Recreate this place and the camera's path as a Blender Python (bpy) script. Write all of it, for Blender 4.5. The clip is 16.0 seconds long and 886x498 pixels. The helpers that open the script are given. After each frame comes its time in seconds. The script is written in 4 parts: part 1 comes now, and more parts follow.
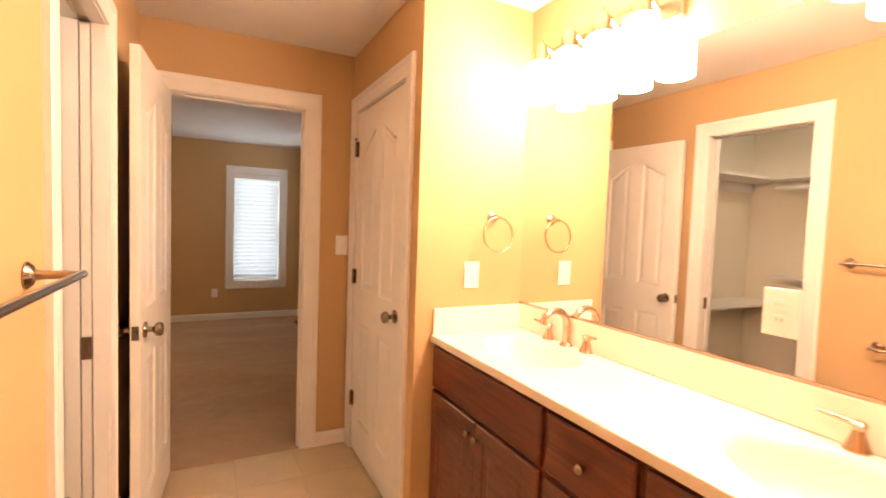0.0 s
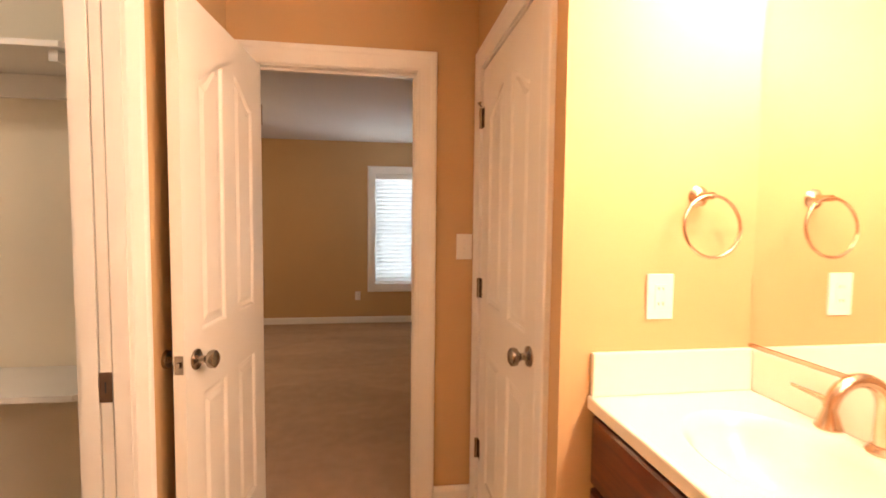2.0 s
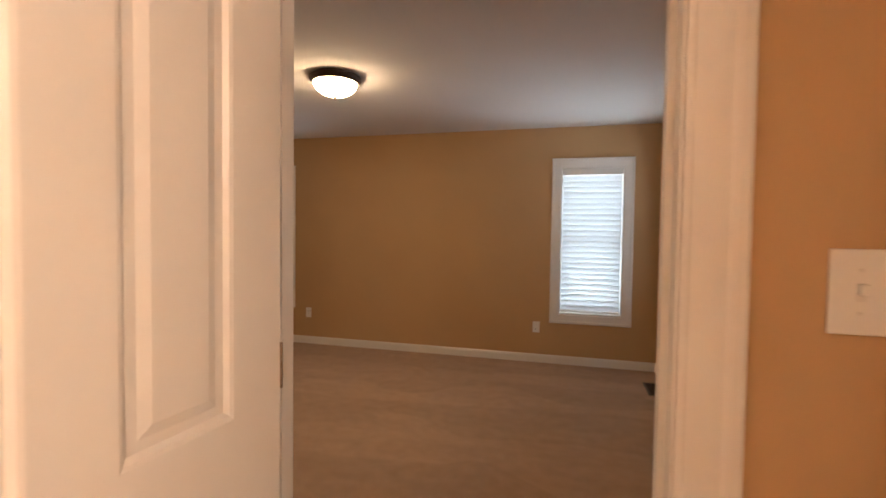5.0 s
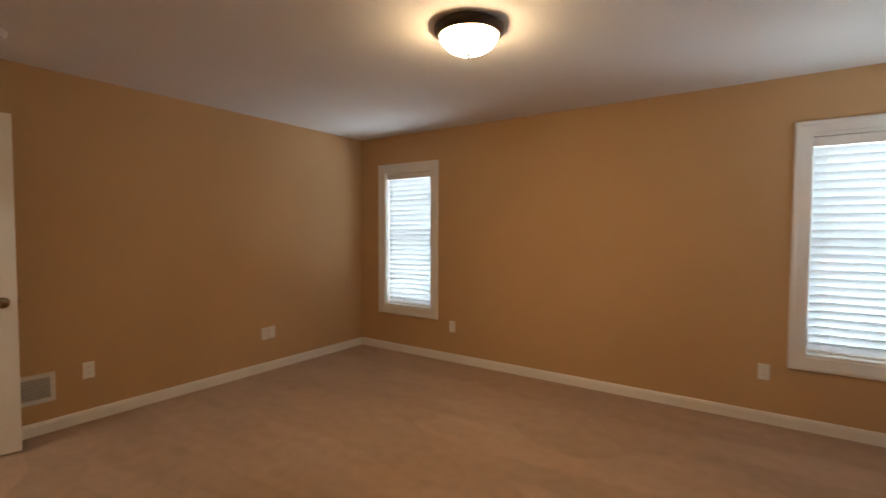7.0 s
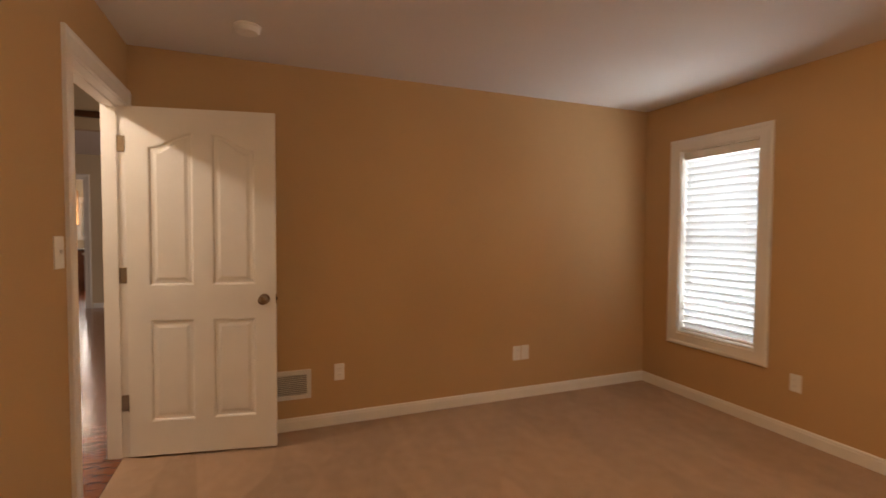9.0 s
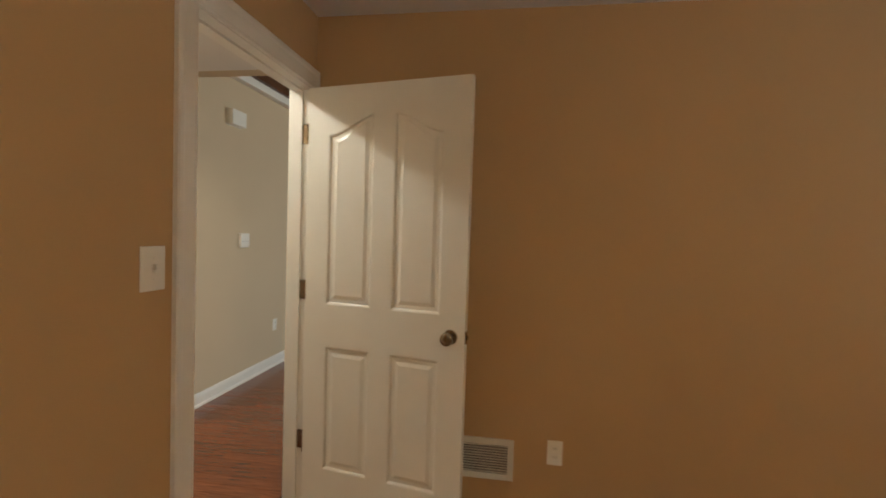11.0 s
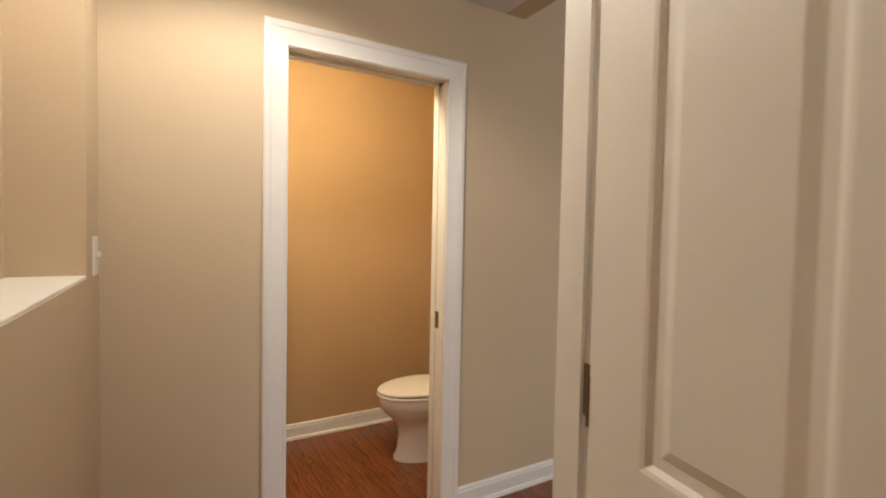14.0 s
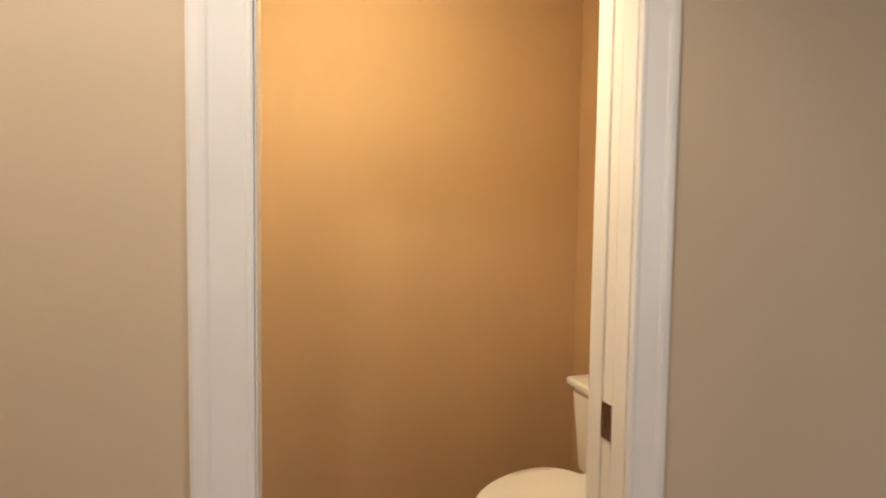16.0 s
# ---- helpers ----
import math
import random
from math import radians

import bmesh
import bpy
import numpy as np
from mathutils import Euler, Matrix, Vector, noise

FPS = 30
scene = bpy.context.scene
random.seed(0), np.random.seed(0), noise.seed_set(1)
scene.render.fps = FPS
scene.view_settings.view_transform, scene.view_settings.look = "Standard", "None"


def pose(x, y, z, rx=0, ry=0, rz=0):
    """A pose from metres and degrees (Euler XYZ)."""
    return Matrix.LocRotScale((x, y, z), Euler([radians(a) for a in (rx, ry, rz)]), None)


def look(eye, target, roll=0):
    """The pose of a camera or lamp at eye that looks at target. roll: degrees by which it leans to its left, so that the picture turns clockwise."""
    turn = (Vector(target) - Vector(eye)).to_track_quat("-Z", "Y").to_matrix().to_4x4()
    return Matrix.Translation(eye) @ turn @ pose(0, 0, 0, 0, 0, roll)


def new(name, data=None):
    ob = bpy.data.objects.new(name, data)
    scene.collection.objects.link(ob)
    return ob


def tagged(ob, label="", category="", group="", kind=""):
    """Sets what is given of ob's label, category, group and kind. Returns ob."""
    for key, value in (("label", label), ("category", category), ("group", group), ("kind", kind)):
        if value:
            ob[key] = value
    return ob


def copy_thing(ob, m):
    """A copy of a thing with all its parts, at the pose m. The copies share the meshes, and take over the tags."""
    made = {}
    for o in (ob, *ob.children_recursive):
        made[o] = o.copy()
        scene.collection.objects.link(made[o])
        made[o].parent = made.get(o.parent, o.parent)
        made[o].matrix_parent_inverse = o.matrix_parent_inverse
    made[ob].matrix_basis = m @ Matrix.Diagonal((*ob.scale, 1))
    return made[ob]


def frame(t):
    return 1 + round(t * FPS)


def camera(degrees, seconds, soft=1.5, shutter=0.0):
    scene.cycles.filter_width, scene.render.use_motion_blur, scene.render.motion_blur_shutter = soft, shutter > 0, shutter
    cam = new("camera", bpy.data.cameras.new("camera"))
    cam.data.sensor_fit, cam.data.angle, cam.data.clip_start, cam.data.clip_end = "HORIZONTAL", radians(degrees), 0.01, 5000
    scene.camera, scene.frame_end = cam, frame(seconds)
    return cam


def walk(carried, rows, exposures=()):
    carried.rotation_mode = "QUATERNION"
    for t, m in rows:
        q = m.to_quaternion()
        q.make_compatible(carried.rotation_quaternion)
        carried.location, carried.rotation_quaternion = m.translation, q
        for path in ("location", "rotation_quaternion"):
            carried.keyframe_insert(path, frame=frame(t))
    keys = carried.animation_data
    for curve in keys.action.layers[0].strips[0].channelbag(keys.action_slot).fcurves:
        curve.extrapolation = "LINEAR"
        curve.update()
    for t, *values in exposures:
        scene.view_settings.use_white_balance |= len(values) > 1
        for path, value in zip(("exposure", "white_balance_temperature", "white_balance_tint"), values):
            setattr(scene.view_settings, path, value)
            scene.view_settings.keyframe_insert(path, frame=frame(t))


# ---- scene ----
cam = camera(87.8, 16.0, soft=1.6, shutter=0.4)

PATH = [
    (0, (-0.156, -2.835, 1.404), (0.75, -1.055, 1.297), 2.0),
    (0.5, (-0.088, -2.663, 1.402), (0.629, -0.8, 1.275), 2.1),
    (1, (0.012, -2.504, 1.401), (0.575, -0.589, 1.269), 1.5),
    (1.5, (0.114, -2.335, 1.386), (0.534, -0.384, 1.264), 1.1),
    (2, (0.169, -2.152, 1.37), (0.452, -0.175, 1.252), 0.6),
    (2.5, (0.207, -1.929, 1.369), (0.328, 0.064, 1.256), 0.4),
    (3, (0.227, -1.722, 1.362), (0.222, 0.276, 1.262), 0.4),
    (5.5, (0.137, -0.527, 1.32), (-0.524, 1.359, 1.26), 0.8),
    (6, (0.073, -0.3, 1.316), (-0.746, 1.524, 1.254), 0.7),
    (6.5, (0.005, -0.075, 1.323), (-0.956, 1.678, 1.26), 0.6),
    (7, (-0.129, 0.128, 1.361), (-1.264, 1.773, 1.281), 0.2),
    (7.5, (-0.233, 0.34, 1.359), (-1.603, 1.795, 1.28), 0.3),
    (8, (-0.392, 0.537, 1.344), (-1.97, 1.763, 1.272), 0.2),
    (8.5, (-0.608, 0.697, 1.346), (-2.342, 1.69, 1.267), 0.2),
    (9, (-0.829, 0.867, 1.335), (-2.688, 1.599, 1.262), 0.3),
    (11.5, (-2.134, 1.151, 1.393), (-4.032, 0.523, 1.321), 1.8),
    (12, (-2.405, 1.155, 1.406), (-4.16, 0.199, 1.338), 1.6),
    (12.5, (-2.65, 1.089, 1.401), (-4.246, -0.115, 1.336), 1.5),
    (13, (-2.891, 0.958, 1.405), (-4.303, -0.456, 1.334), 1.5),
    (13.5, (-3.061, 0.807, 1.407), (-4.332, -0.734, 1.319), 1.5),
    (14, (-3.362, 0.67, 1.346), (-4.363, -1.06, 1.275), 1.1),
    (14.5, (-3.489, 0.401, 1.367), (-4.365, -1.393, 1.262), 1.0),
    (15, (-3.606, 0.148, 1.344), (-4.362, -1.702, 1.267), 1.0),
    (15.5, (-3.73, -0.132, 1.355), (-4.396, -2.015, 1.25), 0.7),
    (16, (-3.787, -0.427, 1.348), (-4.418, -2.322, 1.255), 0.8),
]
# the film camera's own drift of exposure and white balance: seconds, stops, kelvin, tint
BALANCE = [
    (0.0, 0.0, 6750, 13), (2.0, 0.0, 6750, 13), (3.0, -0.03, 6950, 15), (5.5, -0.12, 5850, 7), (6.0, -0.06, 5650, 3), (6.5, 0.0, 5750, 3), (7.5, 0.0, 6600, 12),
    (8.0, 0.05, 6900, 14), (9.0, 0.15, 7150, 16), (10.5, 0.15, 6400, 4), (11.5, 0.1, 5750, -5), (12.2, 0.05, 5950, 0), (13.0, -0.05, 6250, 8), (14.5, 0.03, 6150, 8), (16.0, 0.0, 6200, 9),
]
walk(cam, [(t, look(eye, target, roll)) for t, eye, target, roll in PATH], BALANCE)

# ---- light and exposure ----
world = bpy.data.worlds.new("sky")
scene.world = world
world.use_nodes = True
wn = world.node_tree
sky = wn.nodes.new("ShaderNodeTexSky")
sky.sky_type = "NISHITA"
sky.sun_disc = False
sky.sun_elevation = radians(50)
sky.sun_rotation = radians(120)
wn.nodes["Background"].inputs["Strength"].default_value = 0.12
wn.links.new(sky.outputs["Color"], wn.nodes["Background"].inputs["Color"])

WARM = (1.0, 0.705, 0.49)
SOFTWARM = (1.0, 0.68, 0.36)
DAY = (0.90, 0.96, 1.0)
HALLWARM = (1.0, 0.86, 0.70)
POWDERWARM = (1.0, 0.81, 0.48)


def lamp_sun():
    data = bpy.data.lights.new("sun", "SUN")
    data.energy, data.angle, data.color = 1.0, radians(12), (1.0, 0.96, 0.9)
    ob = new("sun", data)
    ob.matrix_world = look((10, 14, 18), (0, 0, 0))


def lamp_area(name, eye, target, w, h, power, colour):
    data = bpy.data.lights.new(name, "AREA")
    data.shape, data.size, data.size_y = "RECTANGLE", w, h
    data.energy, data.color = power, colour
    ob = new(name, data)
    ob.matrix_world = look(eye, target)


BATH_GLOW = 88.0
DOME_GLOW = 82.0
HALL_GLOW = 9.0
HALL_WATTS = 63.0
POWDER_GLOW = 110.0
CLOSET_GLOW = 40.0
WINDOW_WATTS = 37.0
lamp_sun()
can = bpy.data.lights.new("hall_downlight", "SPOT")
can.energy, can.color, can.spot_size, can.spot_blend, can.shadow_soft_size = HALL_WATTS, HALLWARM, radians(154), 0.45, 0.05
new("hall_downlight", can).matrix_world = look((-3.57, -0.55, 2.425), (-3.57, -0.55, 0), 0)
lamp_area("window_light_far_left", (-3.336, 4.33, 1.26), (-3.336, 3.0, 1.26), 0.66, 1.5, WINDOW_WATTS, DAY)
lamp_area("window_light_far_right", (0.4375, 4.33, 1.26), (0.4375, 3.0, 1.26), 0.66, 1.5, WINDOW_WATTS, DAY)
lamp_area("window_light_side", (1.31, 3.33, 1.26), (0.0, 3.33, 1.26), 0.76, 1.5, WINDOW_WATTS, DAY)
# added fill that stands for daylight reaching the hall from the high room
lamp_area("great_room_daylight_fill", (-7.0, 4.05, 1.7), (-7.0, 0.0, 1.4), 3.0, 2.2, 85.0, (1.0, 0.96, 0.90))
lamp_area("kitchen_window_light", (-13.75, -2.5, 1.6), (-10.0, -2.5, 1.4), 1.0, 1.0, 45.0, (1.0, 0.96, 0.90))

# ---- materials ----


def material(name, colour, rough=0.6, metal=0.0, vary=0.06, scale=3.0, grain=0.0, grain_scale=300.0, spec=0.5, random_tint=0.0):
    m = bpy.data.materials.new(name)
    m.use_nodes = True
    n, l = m.node_tree.nodes, m.node_tree.links
    b = n["Principled BSDF"]
    b.inputs["Roughness"].default_value = rough
    b.inputs["Metallic"].default_value = metal
    b.inputs["Specular IOR Level"].default_value = spec
    tc = n.new("ShaderNodeTexCoord")
    big = n.new("ShaderNodeTexNoise")
    big.inputs["Scale"].default_value = scale
    big.inputs["Detail"].default_value = 5.0
    l.new(tc.outputs["Object"], big.inputs["Vector"])
    ramp = n.new("ShaderNodeMapRange")
    ramp.inputs["From Min"].default_value, ramp.inputs["From Max"].default_value = 0.3, 0.7
    ramp.inputs["To Min"].default_value, ramp.inputs["To Max"].default_value = 1 - vary, 1 + vary
    l.new(big.outputs["Fac"], ramp.inputs["Value"])
    hsv = n.new("ShaderNodeHueSaturation")
    hsv.inputs["Color"].default_value = (*colour, 1)
    value = ramp.outputs["Result"]
    if random_tint:
        info = n.new("ShaderNodeObjectInfo")
        r2 = n.new("ShaderNodeMapRange")
        r2.inputs["To Min"].default_value, r2.inputs["To Max"].default_value = 1 - random_tint, 1 + random_tint
        l.new(info.outputs["Random"], r2.inputs["Value"])
        mul = n.new("ShaderNodeMath")
        mul.operation = "MULTIPLY"
        l.new(value, mul.inputs[0])
        l.new(r2.outputs["Result"], mul.inputs[1])
        value = mul.outputs[0]
    l.new(value, hsv.inputs["Value"])
    l.new(hsv.outputs["Color"], b.inputs["Base Color"])
    if grain:
        fine = n.new("ShaderNodeTexNoise")
        fine.inputs["Scale"].default_value = grain_scale
        fine.inputs["Detail"].default_value = 3.0
        l.new(tc.outputs["Object"], fine.inputs["Vector"])
        bump = n.new("ShaderNodeBump")
        bump.inputs["Strength"].default_value = grain
        bump.inputs["Distance"].default_value = 0.002
        l.new(fine.outputs["Fac"], bump.inputs["Height"])
        l.new(bump.outputs["Normal"], b.inputs["Normal"])
    return m


def glowing(name, colour, strength):
    m = bpy.data.materials.new(name)
    m.use_nodes = True
    b = m.node_tree.nodes["Principled BSDF"]
    b.inputs["Base Color"].default_value = (0.9, 0.88, 0.84, 1)
    b.inputs["Roughness"].default_value = 0.3
    b.inputs["Emission Color"].default_value = (*colour, 1)
    b.inputs["Emission Strength"].default_value = strength
    return m


def wood(name, dark, light, rough, stretch, random_tint=0.0, coat=0.0):
    m = bpy.data.materials.new(name)
    m.use_nodes = True
    n, l = m.node_tree.nodes, m.node_tree.links
    b = n["Principled BSDF"]
    tc, mp = n.new("ShaderNodeTexCoord"), n.new("ShaderNodeMapping")
    mp.inputs["Scale"].default_value = stretch
    l.new(tc.outputs["Object"], mp.inputs["Vector"])
    no = n.new("ShaderNodeTexNoise")
    no.inputs["Scale"].default_value, no.inputs["Detail"].default_value = 6.0, 8.0
    no.inputs["Distortion"].default_value = 0.6
    l.new(mp.outputs["Vector"], no.inputs["Vector"])
    cr = n.new("ShaderNodeValToRGB")
    cr.color_ramp.elements[0].position, cr.color_ramp.elements[1].position = 0.3, 0.75
    cr.color_ramp.elements[0].color, cr.color_ramp.elements[1].color = (*dark, 1), (*light, 1)
    l.new(no.outputs["Fac"], cr.inputs["Fac"])
    out = cr.outputs["Color"]
    if random_tint:
        info, r2, hsv = n.new("ShaderNodeObjectInfo"), n.new("ShaderNodeMapRange"), n.new("ShaderNodeHueSaturation")
        r2.inputs["To Min"].default_value, r2.inputs["To Max"].default_value = 1 - random_tint, 1 + random_tint
        l.new(info.outputs["Random"], r2.inputs["Value"])
        l.new(r2.outputs["Result"], hsv.inputs["Value"])
        l.new(out, hsv.inputs["Color"])
        out = hsv.outputs["Color"]
    l.new(out, b.inputs["Base Color"])
    b.inputs["Roughness"].default_value = rough
    b.inputs["Coat Weight"].default_value = coat
    b.inputs["Coat Roughness"].default_value = 0.15
    bump = n.new("ShaderNodeBump")
    bump.inputs["Strength"].default_value, bump.inputs["Distance"].default_value = 0.15, 0.001
    l.new(no.outputs["Fac"], bump.inputs["Height"])
    l.new(bump.outputs["Normal"], b.inputs["Normal"])
    return m


def carpet_material():
    m = material("carpet_pile", (0.40, 0.262, 0.172), 0.95, vary=0.10, scale=1.6, grain=1.0, grain_scale=420.0, spec=0.1)
    n, l = m.node_tree.nodes, m.node_tree.links
    b = n["Principled BSDF"]
    b.inputs["Sheen Weight"].default_value = 0.25
    tc = n["Texture Coordinate"]
    # brushed pile lies in broad uneven strokes
    mp = n.new("ShaderNodeMapping")
    mp.inputs["Rotation"].default_value = (0, 0, 0.6)
    mp.inputs["Scale"].default_value = (0.5, 2.2, 1)
    l.new(tc.outputs["Object"], mp.inputs["Vector"])
    stroke = n.new("ShaderNodeTexNoise")
    stroke.inputs["Scale"].default_value, stroke.inputs["Detail"].default_value = 2.2, 3.0
    l.new(mp.outputs["Vector"], stroke.inputs["Vector"])
    fine = n.new("ShaderNodeTexNoise")
    fine.inputs["Scale"].default_value, fine.inputs["Detail"].default_value = 160.0, 2.0
    l.new(tc.outputs["Object"], fine.inputs["Vector"])
    # straight-sided lanes where a cleaner has turned the pile
    turn = n.new("ShaderNodeMapping")
    turn.inputs["Rotation"].default_value = (0, 0, -0.42)
    turn.inputs["Scale"].default_value = (0.75, 2.6, 1)
    l.new(tc.outputs["Object"], turn.inputs["Vector"])
    lane = n.new("ShaderNodeTexVoronoi")
    lane.distance = "CHEBYCHEV"
    lane.inputs["Scale"].default_value = 1.1
    l.new(turn.outputs["Vector"], lane.inputs["Vector"])
    lane_value = n.new("ShaderNodeMath")
    lane_value.operation = "MULTIPLY_ADD"
    lane_value.inputs[1].default_value, lane_value.inputs[2].default_value = 0.20, 0.41
    l.new(lane.outputs["Color"], lane_value.inputs[0])
    add = n.new("ShaderNodeMath")
    add.operation = "MULTIPLY_ADD"
    add.inputs[1].default_value = 0.30
    l.new(lane_value.outputs[0], add.inputs[2])
    l.new(stroke.outputs["Fac"], add.inputs[0])
    add2 = n.new("ShaderNodeMath")
    add2.operation = "MULTIPLY_ADD"
    add2.inputs[1].default_value = 0.30
    l.new(fine.outputs["Fac"], add2.inputs[0])
    tread = n.new("ShaderNodeTexNoise")
    tread.inputs["Scale"].default_value, tread.inputs["Detail"].default_value = 11.0, 6.0
    l.new(tc.outputs["Object"], tread.inputs["Vector"])
    add3 = n.new("ShaderNodeMath")
    add3.operation = "MULTIPLY_ADD"
    add3.inputs[1].default_value = 0.40
    l.new(tread.outputs["Fac"], add3.inputs[0])
    l.new(add.outputs[0], add3.inputs[2])
    l.new(add3.outputs[0], add2.inputs[2])
    hsv = n["Hue/Saturation/Value"]
    l.new(add2.outputs[0], hsv.inputs["Value"])
    return m


def glass_material():
    m = bpy.data.materials.new("window_glass")
    m.use_nodes = True
    n, l = m.node_tree.nodes, m.node_tree.links
    n.remove(n["Principled BSDF"])
    tr, gl, fr, mx = n.new("ShaderNodeBsdfTransparent"), n.new("ShaderNodeBsdfGlossy"), n.new("ShaderNodeFresnel"), n.new("ShaderNodeMixShader")
    tr.inputs["Color"].default_value = (0.92, 0.95, 0.94, 1)
    gl.inputs["Roughness"].default_value = 0.02
    l.new(fr.outputs[0], mx.inputs[0])
    l.new(tr.outputs[0], mx.inputs[1])
    l.new(gl.outputs[0], mx.inputs[2])
    l.new(mx.outputs[0], n["Material Output"].inputs["Surface"])
    return m


def slat_material():
    m = bpy.data.materials.new("blind_slat")
    m.use_nodes = True
    n, l = m.node_tree.nodes, m.node_tree.links
    b = n["Principled BSDF"]
    b.inputs["Base Color"].default_value = (0.82, 0.84, 0.86, 1)
    b.inputs["Roughness"].default_value = 0.45
    tl, mx = n.new("ShaderNodeBsdfTranslucent"), n.new("ShaderNodeMixShader")
    tl.inputs["Color"].default_value = (0.85, 0.88, 0.9, 1)
    mx.inputs[0].default_value = 0.24
    l.new(b.outputs[0], mx.inputs[1])
    l.new(tl.outputs[0], mx.inputs[2])
    l.new(mx.outputs[0], n["Material Output"].inputs["Surface"])
    return m


TAN = material("tan_wall_paint", (0.53, 0.35, 0.182), 0.75, vary=0.035, scale=1.2, grain=0.12, grain_scale=180.0, spec=0.25)
CREAM = material("cream_wall_paint", (0.585, 0.475, 0.335), 0.75, vary=0.035, scale=1.2, grain=0.12, grain_scale=180.0, spec=0.25)
CLOSETPAINT = material("closet_wall_paint", (0.80, 0.74, 0.62), 0.75, vary=0.03, scale=1.5, grain=0.12, grain_scale=180.0, spec=0.2)
CEIL = material("white_ceiling_paint", (0.73, 0.71, 0.69), 0.9, vary=0.03, scale=1.0, grain=0.35, grain_scale=120.0, spec=0.1)
TRIM = material("white_trim_paint", (0.78, 0.755, 0.72), 0.35, vary=0.025, scale=6.0, grain=0.05, grain_scale=90.0)
DOORWHITE = material("white_door_paint", (0.78, 0.75, 0.70), 0.38, vary=0.025, scale=5.0, grain=0.10, grain_scale=70.0)
PLATE = material("ivory_plastic", (0.80, 0.78, 0.74), 0.3, vary=0.02)
SLOT = material("dark_slot", (0.05, 0.045, 0.04), 0.5)
NICKEL = material("satin_nickel", (0.36, 0.30, 0.24), 0.2, 1.0, vary=0.05, scale=20)
BRUSHED = material("brushed_bronze_nickel", (0.56, 0.42, 0.31), 0.25, 1.0, vary=0.05, scale=20)
BRONZE = material("dark_bronze", (0.055, 0.038, 0.028), 0.4, 0.6, vary=0.15, scale=12)
ANTIQUE = material("brown_antique_bronze", (0.20, 0.12, 0.075), 0.42, 0.7, vary=0.15, scale=30)
VENTGREY = material("vent_duct_grey", (0.24, 0.23, 0.21), 0.6, vary=0.1)
MARBLE = material("cultured_marble", (0.83, 0.79, 0.70), 0.15, vary=0.02, scale=4)
PORCELAIN = material("white_porcelain", (0.84, 0.80, 0.73), 0.10, vary=0.01)
CABINET = wood("cherry_cabinet_wood", (0.062, 0.013, 0.0045), (0.165, 0.043, 0.014), 0.32, (1.5, 1.5, 9), coat=0.15)
CABINET_H = wood("cherry_cabinet_wood_level", (0.062, 0.013, 0.0045), (0.165, 0.043, 0.014), 0.32, (1.5, 0.6, 9), coat=0.15)
# cabinet wood with the shade put into its colour
SHADOWWOOD = material("cabinet_wood_in_shade", (0.05, 0.018, 0.008), 0.6)
PLANK = wood("red_oak_plank", (0.115, 0.030, 0.009), (0.27, 0.078, 0.025), 0.27, (14, 1.2, 14), random_tint=0.14, coat=0.4)
OAKORANGE = wood("honey_cabinet_wood", (0.32, 0.14, 0.03), (0.50, 0.24, 0.07), 0.4, (4, 4, 1))
DARKWOOD = wood("dark_stained_wood", (0.05, 0.018, 0.007), (0.12, 0.045, 0.018), 0.35, (1, 6, 6))
TILE = material("beige_floor_tile", (0.50, 0.385, 0.25), 0.35, vary=0.12, scale=4, grain=0.1, grain_scale=40, random_tint=0.05)
GROUT = material("tile_grout", (0.43, 0.33, 0.215), 0.9, vary=0.1)
CARPET = carpet_material()
GLASS = glass_material()
SLAT = slat_material()
MIRROR = material("mirror_silver", (0.93, 0.93, 0.91), 0.0, 1.0, vary=0.0)
SHADEGLASS = glowing("lit_frosted_shade", WARM, BATH_GLOW)
DOMEGLASS = glowing("lit_frosted_dome", SOFTWARM, DOME_GLOW)
HALLGLASS = glowing("lit_frosted_hall_dome", HALLWARM, HALL_GLOW)
# glow of the lamp added out of view in the powder room
POWDERGLASS = glowing("lit_unseen_powder_bowl", POWDERWARM, POWDER_GLOW)
# glow of the two added lamps, in closet and kitchen
CLOSETGLASS = glowing("lit_unseen_dome", HALLWARM, CLOSET_GLOW)
VENTWHITE = material("vent_enamel", (0.72, 0.70, 0.66), 0.4, vary=0.03)
VENTBROWN = material("brown_vent_enamel", (0.05, 0.03, 0.02), 0.45, vary=0.1)
GRASS = material("lawn", (0.07, 0.11, 0.035), 0.95, vary=0.4, scale=0.7)
LEAF = material("leaf_green", (0.07, 0.12, 0.04), 0.7, vary=0.4, scale=3)
BARK = material("bark", (0.12, 0.09, 0.065), 0.9, vary=0.3, scale=8)

# ---- building helpers ----


def box(bm, x0, x1, y0, y1, z0, z1):
    v = [bm.verts.new(p) for p in ((x0, y0, z0), (x1, y0, z0), (x1, y1, z0), (x0, y1, z0), (x0, y0, z1), (x1, y0, z1), (x1, y1, z1), (x0, y1, z1))]
    for f in ((3, 2, 1, 0), (4, 5, 6, 7), (0, 1, 5, 4), (1, 2, 6, 5), (2, 3, 7, 6), (3, 0, 4, 7)):
        bm.faces.new([v[i] for i in f])
    return bm


def cube(x0, x1, y0, y1, z0, z1, bevel=0.0, segments=2):
    bm = box(bmesh.new(), x0, x1, y0, y1, z0, z1)
    if bevel:
        bmesh.ops.bevel(bm, geom=bm.edges[:], offset=bevel, segments=segments, affect="EDGES", profile=0.5)
    return bm


